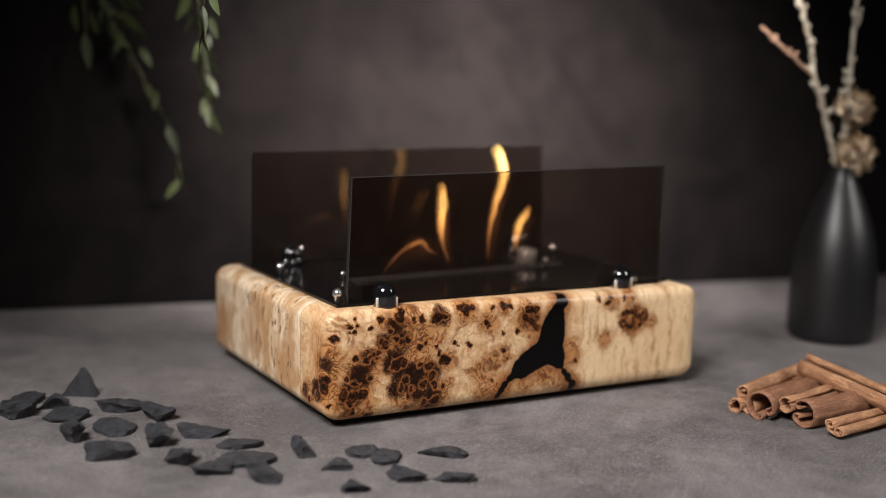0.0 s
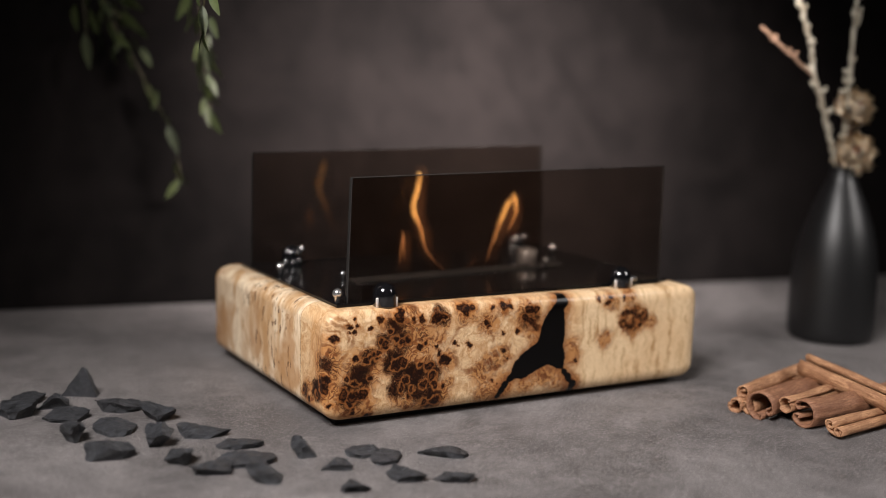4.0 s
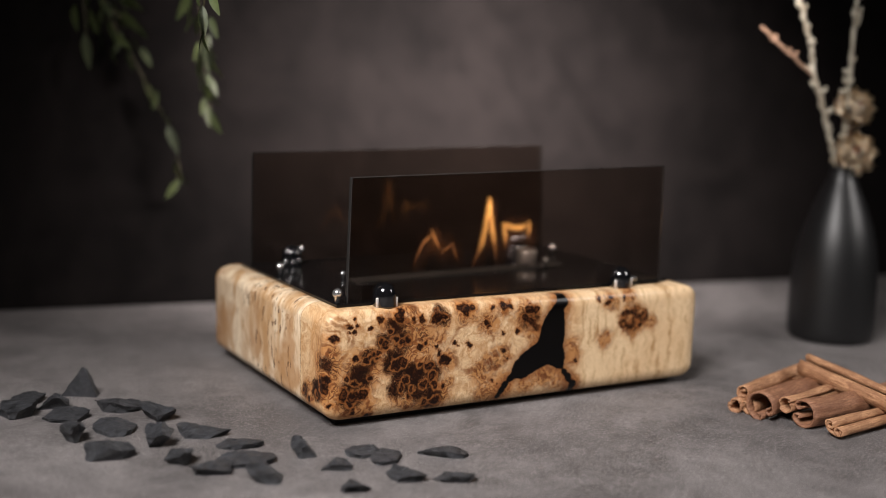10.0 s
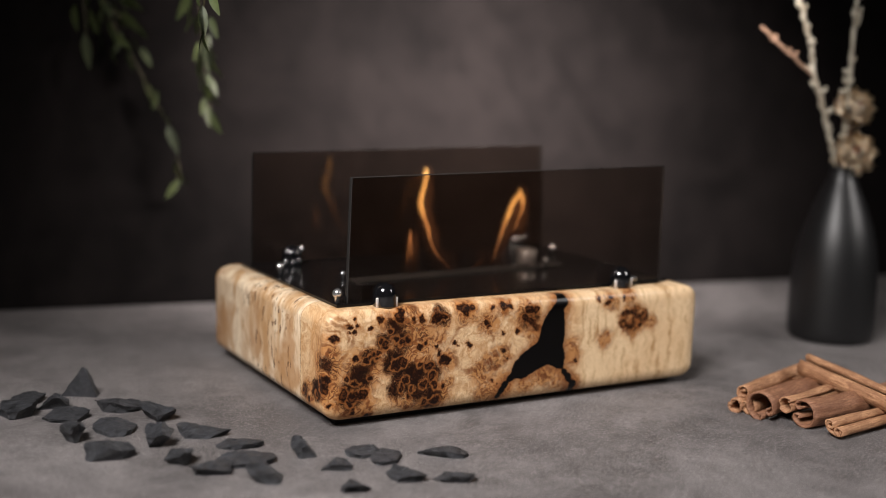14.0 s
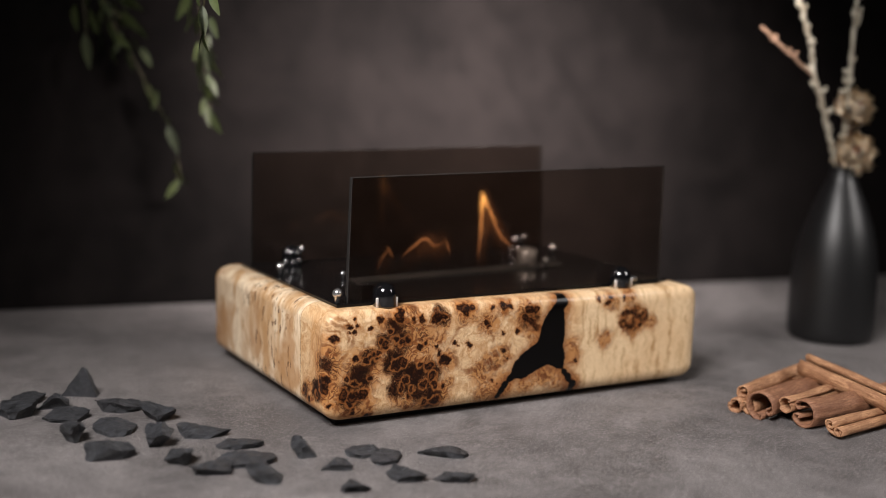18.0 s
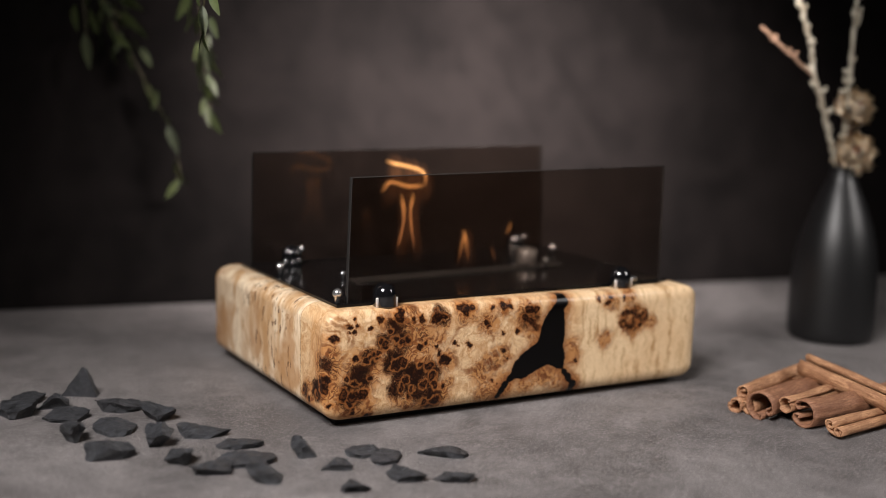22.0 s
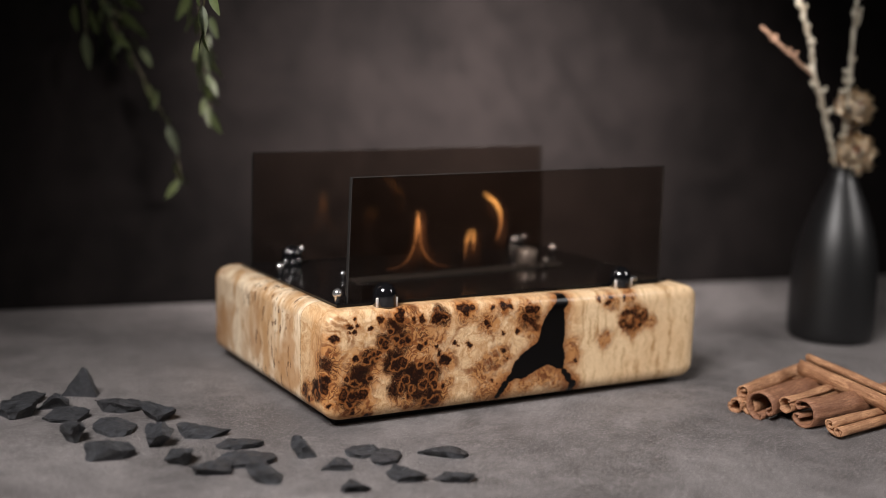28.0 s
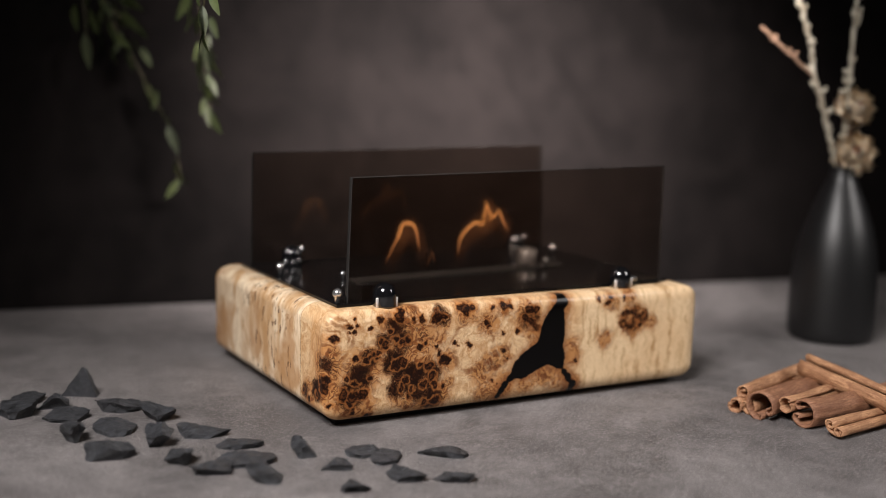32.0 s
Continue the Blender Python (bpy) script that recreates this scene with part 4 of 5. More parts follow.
sprig([[(-0.2042, 0.3153, 1.7525), (-0.2042, 0.3153, 0.4551), (-0.2115, 0.2976, 0.3190), (-0.2070, 0.3003, 0.2849), (-0.1930, 0.2987, 0.2554), (-0.1804, 0.2878, 0.2300), (-0.1690, 0.2883, 0.2047), (-0.1588, 0.2795, 0.1843), (-0.1522, 0.2730, 0.1663), (-0.1489, 0.2666, 0.1378), (-0.1524, 0.2656, 0.1195)],
       [(-0.2115, 0.2976, 0.3190), (-0.2249, 0.3000, 0.2885), (-0.2242, 0.2956, 0.2633), (-0.2226, 0.2907, 0.2382)],
       [(-0.2070, 0.3003, 0.2849), (-0.1917, 0.2901, 0.2726), (-0.1785, 0.2814, 0.2628)]],
      [((-0.2323, 0.3033, 0.2842), (-0.2329, 0.2956, 0.2608), 20),
       ((-0.2253, 0.2954, 0.2583), (-0.2237, 0.2853, 0.2280), -20),
       ((-0.2199, 0.2960, 0.2811), (-0.2162, 0.2859, 0.2573), 40),
       ((-0.2107, 0.3035, 0.2924), (-0.2013, 0.2912, 0.2735), -30),
       ((-0.1950, 0.2930, 0.2801), (-0.1785, 0.2766, 0.2600), 25),
       ((-0.1886, 0.2934, 0.2705), (-0.1732, 0.2786, 0.2575), -40),
       ((-0.1991, 0.2974, 0.2600), (-0.1872, 0.2844, 0.2458), 30),
       ((-0.2010, 0.3022, 0.2500), (-0.2001, 0.2946, 0.2319), 50),
       ((-0.1870, 0.2955, 0.2555), (-0.1873, 0.2864, 0.2246), 70),
       ((-0.1773, 0.2891, 0.2486), (-0.1706, 0.2784, 0.2312), -15),
       ((-0.1812, 0.2957, 0.2431), (-0.1907, 0.2944, 0.2298), 60),
       ((-0.1742, 0.2940, 0.2228), (-0.1728, 0.2852, 0.1994), 75),
       ((-0.1642, 0.2865, 0.2101), (-0.1685, 0.2817, 0.1918), -70),
       ((-0.1616, 0.2826, 0.1946), (-0.1563, 0.2726, 0.1767), 60),
       ((-0.1578, 0.2726, 0.1782), (-0.1516, 0.2609, 0.1527), -10),
       ((-0.1533, 0.2650, 0.1458), (-0.1379, 0.2915, 0.1173), 15),
       ((-0.1493, 0.2653, 0.1285), (-0.1624, 0.2654, 0.1108), -25),
       ((-0.2076, 0.3082, 0.2652), (-0.2120, 0.3026, 0.2418), 60),
       ((-0.1926, 0.2997, 0.2631), (-0.1988, 0.2955, 0.2422), -60),
       ((-0.2166, 0.2979, 0.3038), (-0.2249, 0.2944, 0.2806), 30),
       ((-0.1983, 0.3073, 0.2912), (-0.1931, 0.2965, 0.2679), 60),
       ((-0.2028, 0.3123, 0.2734), (-0.1974, 0.3020, 0.2543), -60),
       ((-0.1822, 0.2991, 0.2611), (-0.1792, 0.2902, 0.2425), 70),
       ((-0.2187, 0.3050, 0.2744), (-0.2256, 0.3012, 0.2536), 60),
       ((-0.1886, 0.3050, 0.2431), (-0.1827, 0.2948, 0.2260), -65),
       ((-0.1959, 0.3085, 0.2736), (-0.1809, 0.2949, 0.2661), 65),
       ((-0.1704, 0.2960, 0.2152), (-0.1682, 0.2877, 0.1970), -60),
       ((-0.1540, 0.2826, 0.1869), (-0.1574, 0.2774, 0.1697), 70),
       ((-0.2069, 0.3161, 0.2837), (-0.2141, 0.3120, 0.2599), -70),
       ((-0.1942, 0.3009, 0.2985), (-0.1776, 0.2848, 0.2807), 40),
       ((-0.2017, 0.3003, 0.3028), (-0.1883, 0.2855, 0.2825), -50)],
      "trailing sprig of small dull green leaves hanging from above", 11)
sprig([[(-0.1376, 0.2427, 1.7525), (-0.1376, 0.2427, 0.4480), (-0.1433, 0.2249, 0.3168), (-0.1416, 0.2193, 0.2877), (-0.1377, 0.2238, 0.2594), (-0.1345, 0.2294, 0.2354), (-0.1343, 0.2253, 0.2105), (-0.1297, 0.2184, 0.1834)],
       [(-0.1929, -0.0094, 1.7525), (-0.1929, -0.0094, 0.3767), (-0.1970, -0.0222, 0.2826), (-0.1976, -0.0156, 0.2626), (-0.1980, -0.0093, 0.2419)]],
      [((-0.1990, -0.0154, 0.2590), (-0.1995, -0.0219, 0.2404), -10),
       ((-0.1953, -0.0205, 0.2692), (-0.1926, -0.0285, 0.2525), 20),
       ((-0.2005, -0.0130, 0.2695), (-0.2024, -0.0175, 0.2579), 50),
       ((-0.1941, -0.0016, 0.2444), (-0.2001, -0.0043, 0.2307), 70),
       ((-0.1954, -0.0006, 0.2462), (-0.1944, -0.0076, 0.2298), 60),
       ((-0.1493, 0.1534, 0.2680), (-0.1463, 0.1446, 0.2506), 10),
       ((-0.1452, 0.2189, 0.2731), (-0.1549, 0.2177, 0.2604), 40),
       ((-0.1365, 0.2212, 0.2472), (-0.1341, 0.2119, 0.2251), -15),
       ((-0.1323, 0.2184, 0.2439), (-0.1298, 0.2096, 0.2252), 50),
       ((-0.1357, 0.2288, 0.2279), (-0.1411, 0.2241, 0.2078), 60),
       ((-0.1340, 0.2275, 0.2254), (-0.1267, 0.2159, 0.2058), -30),
       ((-0.1354, 0.2266, 0.2155), (-0.1326, 0.2183, 0.2007), 20),
       ((-0.1344, 0.2233, 0.1981), (-0.1336, 0.2153, 0.1784), -20),
       ((-0.1319, 0.2212, 0.1932), (-0.1260, 0.2102, 0.1722), 30),
       ((-0.1407, 0.2242, 0.2520), (-0.1455, 0.2196, 0.2345), -60),
       ((-0.1443, 0.2320, 0.2887), (-0.1496, 0.2273, 0.2686), 50),
       ((-0.1476, 0.2346, 0.2935), (-0.1639, 0.1954, 0.2701), -60),
       ((-0.1377, 0.2269, 0.2790), (-0.1444, 0.2228, 0.2580), 30),
       ((-0.1312, 0.2259, 0.2599), (-0.1366, 0.2212, 0.2399), -50),
       ((-0.1369, 0.2315, 0.2402), (-0.1414, 0.2264, 0.2212), 20),
       ((-0.1309, 0.2243, 0.2156), (-0.1276, 0.2148, 0.1959), 60),
       ((-0.1358, 0.2253, 0.2055), (-0.1393, 0.2200, 0.1881), -50),
       ((-0.1370, 0.2114, 0.2539), (-0.1328, 0.2019, 0.2369), 70),
       ((-0.1274, 0.2255, 0.2356), (-0.1230, 0.2163, 0.2207), 60)],
      "trailing sprig of small dull green leaves hanging from above", 12)

# ---- flames ----


def flame_material(name, colour, power, half_w, half_l):
    """Burning gas: it glows, hides nothing behind it and thins out to its sides and ends."""
    n = Nodes(name)
    pos = n.coords()
    sep = n.add("ShaderNodeSeparateXYZ", {0: pos})
    x = n.math("DIVIDE", sep.outputs[0], half_w)
    z = n.math("DIVIDE", sep.outputs[2], half_l)
    side = n.math("SUBTRACT", 1.0, n.math("MULTIPLY", x, x), clamp=True)
    ends = n.math("SUBTRACT", 1.0, n.math("MULTIPLY", z, z), clamp=True)
    glow = n.math("MULTIPLY", n.math("POWER", side, 1.9), n.math("POWER", ends, 1.2))
    streak = n.noise(1.0, 2.0, 0.5, n.mapped((420, 420, 90), pos)).outputs["Fac"]
    glow = n.math("MULTIPLY", glow, n.step(streak, 0.25, 0.75, 0.55, 1.35))
    # gas burns faint just above the slot and bright higher up
    high = n.add("ShaderNodeSeparateXYZ", {0: n.add("ShaderNodeNewGeometry").outputs["Position"]}).outputs[2]
    glow = n.math("MULTIPLY", glow, n.step(high, 0.078, 0.116, 0.12, 1.0))
    lit = n.add("ShaderNodeEmission", {"Color": colour, "Strength": n.math("MULTIPLY", glow, power * 2)})
    clear = n.add("ShaderNodeBsdfTransparent", {"Color": rgb(1, 1, 1)})
    mat = n.output(n.add("ShaderNodeAddShader", {0: lit.outputs[0], 1: clear.outputs[0]}).outputs[0])
    mat.cycles.emission_sampling = "NONE"
    return mat


class Fire:
    """Soft pieces of flame in six thicknesses, which ride along burning lines over the burner. Lines are (along the slot, height, thickness); lengths in millimetres."""

    # number of pieces, half width, half length, step, colour, strength
    KINDS = {"hair": (56, 1.5, 5.5, 2.6, rgb(1.0, 0.40, 0.16), 0.085), "wisp": (64, 2.0, 6.0, 2.8, rgb(1.0, 0.41, 0.15), 0.130),
             "lick": (56, 2.7, 6.2, 3.2, rgb(1.0, 0.44, 0.14), 0.230), "tongue": (36, 3.6, 6.6, 3.8, rgb(1.0, 0.50, 0.14), 0.55),
             "blaze": (20, 4.8, 7.4, 4.6, rgb(1.0, 0.56, 0.16), 1.00), "core": (10, 6.2, 8.4, 5.4, rgb(1.0, 0.61, 0.19), 1.15),
             "veil": (40, 7.5, 12.0, 8.0, rgb(1.0, 0.38, 0.14), 0.026)}
    STEPS = (0.55, 0.9, 1.3, 1.9, 2.6)

    def __init__(self):
        self.thing = tagged(empty("fire", Matrix.Translation(SLOT) @ Matrix.Rotation(TURN, 4, "Z")), "thin orange flames dancing over the burner slot of the fireplace", "flames")
        self.pieces, self.keys = {}, {}
        for kind, (count, w, l, step, colour, power) in self.KINDS.items():
            w, l = w / 1000, l / 1000
            mat = flame_material("flame_" + kind, colour, power, w, l)
            bm = bmesh.new()
            bmesh.ops.create_icosphere(bm, subdivisions=3, radius=1.0)
            for v in bm.verts:
                v.co = Vector((v.co.x * w, v.co.y * w * 0.6, v.co.z * l))
            bmesh.ops.bisect_plane(bm, geom=bm.verts[:] + bm.edges[:] + bm.faces[:], plane_co=(0, 0, 0), plane_no=(0, 1, 0), clear_outer=True)
            first = part(kind, bm, mat, self.thing, smooth=True)
            made = [first]
            for _ in range(count - 1):
                ob = first.copy()
                scene.collection.objects.link(ob)
                ob.parent = self.thing
                made.append(ob)
            self.pieces[kind] = made
            self.keys[kind] = [[] for _ in made]

    @staticmethod
    def curve(line):
        """Fine points of a smooth curve through the line's points."""
        pts = [np.array(p, float) for p in line]
        pts = [2 * pts[0] - pts[1]] + pts + [2 * pts[-1] - pts[-2]]
        fine = []
        for a, b, c, d in zip(pts, pts[1:], pts[2:], pts[3:]):
            for u in np.linspace(0, 1, 16, endpoint=False):
                fine.append(0.5 * (2 * b + (c - a) * u + (2 * a - 5 * b + 4 * c - d) * u * u + (3 * b - a - 3 * c + d) * u ** 3))
        return fine + [pts[-2]]

    def split(self, line):
        """The line cut at its sharp tips."""
        out, start = [], 0
        for i in range(1, len(line) - 1):
            a, b = np.subtract(line[i][:2], line[i - 1][:2]), np.subtract(line[i + 1][:2], line[i][:2])
            if np.dot(a, b) < 0.1 * np.hypot(*a) * np.hypot(*b):
                out.append(line[start:i + 1])
                start = i
        return out + [line[start:]]

    @staticmethod
    def pointed(bit):
        """The line with a thin tip added where it ends upwards."""
        out = list(bit)
        for end, back, at in ((bit[-1], bit[-2], len(bit)), (bit[0], bit[1], 0)):
            way = np.subtract(end[:2], back[:2])
            if way[1] > 0.35 * abs(way[0]) and end[2] > 0.8 and (at or end[1] > 100):
                way = way / np.hypot(*way) * (0.3 + 0.6 * end[2])
                tip = (end[0] + 0.7 * way[0], end[1] + way[1], 0.3)
                out = out + [tip] if at else [tip] + out
        return out

    def spots(self, lines, wider):
        """Where the pieces of each kind go: place, height and lean."""
        out = {kind: [] for kind in self.KINDS}
        kinds = list(self.KINDS)
        for line in lines:
            for bit in self.split(line):
                bit = self.pointed(bit)
                fine = self.curve(bit)
                way = np.r_[0, np.cumsum([np.hypot(*(q - p)[:2]) for p, q in zip(fine, fine[1:])])]
                xs, zs, ks = ([p[i] for p in fine] for i in range(3))
                # keep the soft ends of the pieces inside the tips
                s, last = min(4.0, 0.25 * way[-1]), way[-1] - min(4.0, 0.25 * way[-1])
                while s <= last + 0.01:
                    kind = kinds[sum(np.interp(s, way, ks) > k for k in self.STEPS)]
                    e0, e1 = max(0, s - 2), min(way[-1], s + 2)
                    dx, dz = np.interp(e1, way, xs) - np.interp(e0, way, xs), np.interp(e1, way, zs) - np.interp(e0, way, zs)
                    out[kind].append((np.interp(s, way, xs), np.interp(s, way, zs), math.degrees(math.atan2(dx, dz))))
                    s += self.KINDS[kind][3] * wider[kind]
                if way[-1] > 12:
                    for s in np.arange(4, way[-1], self.KINDS["veil"][3] * wider["veil"]):
                        out["veil"].append((np.interp(s, way, xs) + 1.0, max(84, np.interp(s, way, zs) - 4.5), 0))
            # the gas inside a bowed line glows faintly too
            if len(line) > 4:
                mid = np.mean([p[:2] for p in line], axis=0)
                out["veil"] += [(p[0] + 0.4 * (mid[0] - p[0]), max(86, p[1] + 0.4 * (mid[1] - p[1])), 0) for p in line[1:-1]]
        return out

    def burn(self, t, lines):
        wider = {kind: 1.0 for kind in self.KINDS}
        for _ in range(14):
            spots = self.spots(lines, wider)
            for kind in wider:
                if len(spots[kind]) > len(self.pieces[kind]):
                    wider[kind] *= 1.08
        for kind, pieces in self.pieces.items():
            count, there = len(pieces), spots[kind]
            if len(there) > count:
                there = [there[int(i * len(there) / count)] for i in range(count)]
            there.sort(key=lambda s: s[0])
            for i in range(count):
                # the rest lies low in the burner's trough
                x, z, lean = there[i] if i < len(there) else (-80 + 160 * (i + 0.5) / count, 45, 0)
                rise = 0.0 if z < 60 else 1.2
                self.keys[kind][i] += [(max(0.0, t - 0.17), x, z - rise, lean), (min(32.0, t + 0.17), x, z + rise, lean)]

    def play(self):
        for kind, pieces in self.pieces.items():
            for i, (ob, keys) in enumerate(zip(pieces, self.keys[kind])):
                rows, last = [], 0.0
                for t, x, z, lean in keys:
                    turn = lean
                    while turn - last > 90:
                        turn -= 180
                    while turn - last < -90:
                        turn += 180
                    turn = max(last - 84, min(last + 84, turn))
                    last = turn
                    rows.append((t, pose(x / 1000, (i % 3 - 1) * 0.0006, z / 1000, 0, turn, 0)))
                walk(ob, rows)


fire = Fire()


def motions():
    fire.burn(0.0, [[(-66, 81, 0.3), (-49, 97, 0.8), (-34, 103, 1.0), (-26, 97, 0.8), (-18, 93, 0.6)],
              [(-7, 86, 0.5), (-13, 98, 0.8), (-16, 111, 1.5), (-16, 126, 2.6), (-16, 137, 2.4), (-17, 143, 1.0)],
              [(27, 84, 0.3), (28, 109, 1.0), (33, 131, 1.8), (39, 150, 2.6), (37, 163, 3.0), (33, 170, 2.0)],
              [(52, 95, 1.5), (55, 111, 2.0), (64, 124, 1.6)]])
    fire.burn(0.5, [[(24, 92, 0.5), (25, 122, 1.0)],
              [(41, 88, 0.5), (48, 124, 1.0)],
              [(1, 123, 1.0), (-18, 122, 1.5), (-34, 134, 1.5), (-34, 137, 2.4), (-15, 133, 2.4), (2, 143, 2.4), (7, 140, 0.8), (8, 156, 0.6)],
              [(-22, 114, 0.6), (-20, 91, 0.6), (-14, 94, 0.6), (-6, 97, 0.5)],
              [(-55, 90, 0.5), (-46, 105, 0.8), (-41, 89, 0.6), (-32, 88, 0.6), (-31, 101, 0.8), (-35, 128, 0.6)]])
    fire.burn(1.0, [[(-64, 81, 0.3), (-48, 103, 0.8), (-35, 121, 1.3), (-27, 122, 1.2), (-22, 129, 1.2), (-20, 114, 0.7), (-14, 92, 0.4)],
              [(-1, 86, 0.5), (3, 97, 1.0), (6, 86, 0.5)],
              [(32, 83, 0.4), (37, 102, 1.4), (45, 121, 1.8), (49, 129, 1.3), (54, 111, 0.7)],
              [(63, 101, 1.5), (62, 124, 2.2), (74, 125, 2.0), (77, 110, 1.2)]])
    fire.burn(1.5, [[(-24, 134, 0.6), (-20, 107, 0.8), (-17, 88, 0.5)],
              [(18, 89, 0.5), (25, 119, 0.6)],
              [(36, 105, 0.5), (39, 146, 0.6)],
              [(33, 132, 1.0), (42, 159, 1.0)],
              [(-67, 84, 0.5), (-58, 96, 0.8), (-44, 105, 0.8), (-33, 108, 0.8), (-28, 108, 0.8), (-26, 134, 0.8), (-24, 150, 0.8), (-22, 159, 2.4), (-12, 175, 1.7)]])
    fire.burn(2.0, [[(-66, 82, 0.3), (-50, 103, 0.8), (-40, 130, 1.2), (-33, 148, 1.3), (-31, 130, 0.8), (-30, 105, 0.8), (-18, 96, 0.8), (-3, 96, 0.8), (4, 104, 0.9), (5, 91, 0.4)],
              [(20, 93, 1.0), (24, 108, 1.8), (26, 93, 1.0)],
              [(41, 92, 0.8), (42, 105, 1.8), (47, 118, 1.5)]])
    fire.burn(2.5, [[(35, 91, 0.5), (43, 101, 0.8), (47, 94, 0.5)],
              [(72, 110, 1.0), (76, 121, 1.0)],
              [(1, 126, 1.0), (2, 136, 1.5), (20, 143, 1.5), (28, 149, 2.4), (36, 158, 1.7)],
              [(-62, 84, 0.5), (-48, 102, 0.8), (-39, 134, 0.8), (-38, 144, 0.8), (-36, 134, 0.8), (-37, 115, 0.8), (-33, 95, 0.6), (-13, 91, 0.6), (0, 97, 0.8), (5, 113, 0.6)]])
    fire.burn(3.0, [[(-75, 82, 0.3), (-55, 97, 0.7), (-42, 115, 1.0), (-37, 136, 1.4), (-28, 142, 2.0), (-16, 140, 2.2), (-19, 129, 1.6), (-31, 117, 1.0), (-36, 99, 0.7)],
              [(-9, 87, 0.4), (0, 94, 0.7), (8, 86, 0.4)],
              [(27, 83, 0.4), (35, 105, 1.2), (41, 124, 1.4), (44, 137, 1.1), (47, 115, 0.6)],
              [(63, 101, 1.0), (66, 120, 1.6), (71, 104, 0.8)]])
    fire.burn(3.5, [[(15, 82, 0.5), (20, 89, 0.5)],
              [(33, 88, 0.5), (34, 102, 0.5)],
              [(51, 101, 0.5), (55, 104, 0.5)],
              [(-58, 84, 0.5), (-44, 102, 0.8), (-36, 124, 0.8), (-29, 143, 0.8), (-27, 147, 1.5), (-21, 143, 1.5), (-24, 127, 1.5), (-28, 121, 0.8), (-33, 102, 0.8), (-21, 88, 0.6), (-11, 84, 0.6), (-8, 107, 0.8), (-6, 87, 0.5)]])
    fire.burn(4.0, [[(-51, 84, 0.3), (-48, 107, 0.9), (-46, 87, 0.3)],
              [(-10, 78, 0.3), (-27, 94, 0.7), (-34, 112, 1.1), (-40, 127, 1.5), (-37, 141, 1.8), (-35, 151, 1.0)],
              [(25, 82, 0.4), (33, 103, 1.0), (43, 125, 1.6), (50, 133, 1.6), (52, 121, 1.0), (44, 103, 0.7)],
              [(7, 80, 0.3), (18, 86, 0.5)]])
    fire.burn(4.5, [[(-61, 82, 0.3), (-44, 91, 0.5), (-37, 91, 0.4)],
              [(-23, 82, 0.4), (-14, 104, 0.9), (-7, 117, 1.6), (-1, 129, 1.3)],
              [(-4, 120, 0.9), (-9, 101, 1.0), (-14, 85, 0.4)],
              [(6, 83, 0.3), (19, 95, 0.6), (31, 86, 0.3)],
              [(48, 98, 0.8), (52, 125, 1.7), (59, 104, 1.0)]])
    fire.burn(5.0, [[(-77, 85, 0.3), (-74, 99, 0.7), (-71, 88, 0.3)],
              [(-57, 90, 0.4), (-56, 117, 1.3), (-48, 128, 1.7), (-43, 116, 1.2), (-40, 92, 0.4)],
              [(10, 89, 0.4), (14, 114, 1.3), (19, 92, 0.4)],
              [(40, 106, 1.0), (45, 113, 1.4), (48, 105, 1.0)],
              [(-27, 84, 0.2), (-16, 89, 0.4), (-10, 83, 0.2)]])
    fire.burn(5.5, [[(14, 86, 0.5), (21, 92, 0.5)],
              [(51, 104, 0.5), (63, 119, 1.0)],
              [(-47, 86, 0.5), (-39, 108, 0.8), (-37, 121, 0.8), (-35, 118, 0.8), (-38, 95, 0.5)],
              [(-25, 88, 0.5), (-23, 108, 0.8), (-21, 127, 0.8), (-24, 130, 1.5), (-15, 137, 1.5), (-15, 130, 0.8), (-12, 107, 0.8), (-10, 90, 0.5)]])
    fire.burn(6.0, [[(-69, 87, 0.4), (-65, 92, 0.6), (-60, 86, 0.3)],
              [(-47, 86, 0.4), (-42, 104, 0.9), (-32, 104, 0.9), (-19, 105, 0.9), (-12, 109, 1.0), (-10, 98, 0.8), (2, 87, 0.5), (21, 84, 0.3)],
              [(43, 104, 1.3), (55, 112, 1.8), (63, 103, 1.5)]])
    fire.burn(6.5, [[(-64, 90, 0.5), (-55, 106, 0.8), (-49, 111, 0.6)],
              [(-17, 88, 0.5), (-7, 84, 0.5)],
              [(27, 85, 0.5), (39, 91, 0.5)],
              [(55, 111, 1.0), (63, 125, 1.0)],
              [(75, 114, 1.0), (77, 100, 0.5)],
              [(-44, 90, 0.5), (-48, 102, 0.8), (-40, 102, 0.8), (-35, 103, 0.8), (-30, 92, 0.5)]])
    fire.burn(7.0, [[(-56, 87, 0.3), (-49, 111, 0.9), (-44, 139, 1.4), (-41, 120, 0.8), (-35, 99, 0.6), (-23, 92, 0.5), (-8, 98, 0.8), (-1, 87, 0.4)],
              [(-49, 156, 0.6), (-45, 159, 0.6)],
              [(53, 100, 1.0), (55, 116, 1.4), (60, 131, 2.0), (58, 140, 2.0), (67, 139, 1.5), (66, 116, 1.0)]])
    fire.burn(7.5, [[(-24, 127, 0.6), (-18, 101, 0.8), (-6, 97, 0.8), (6, 106, 0.8), (10, 96, 0.5)],
              [(18, 184, 1.7), (21, 208, 1.7)],
              [(-44, 89, 0.5), (-35, 108, 0.8), (-28, 134, 0.8), (-26, 140, 1.5), (-29, 159, 1.0)],
              [(30, 95, 0.5), (36, 112, 0.8), (41, 105, 1.5), (46, 122, 1.0)]])
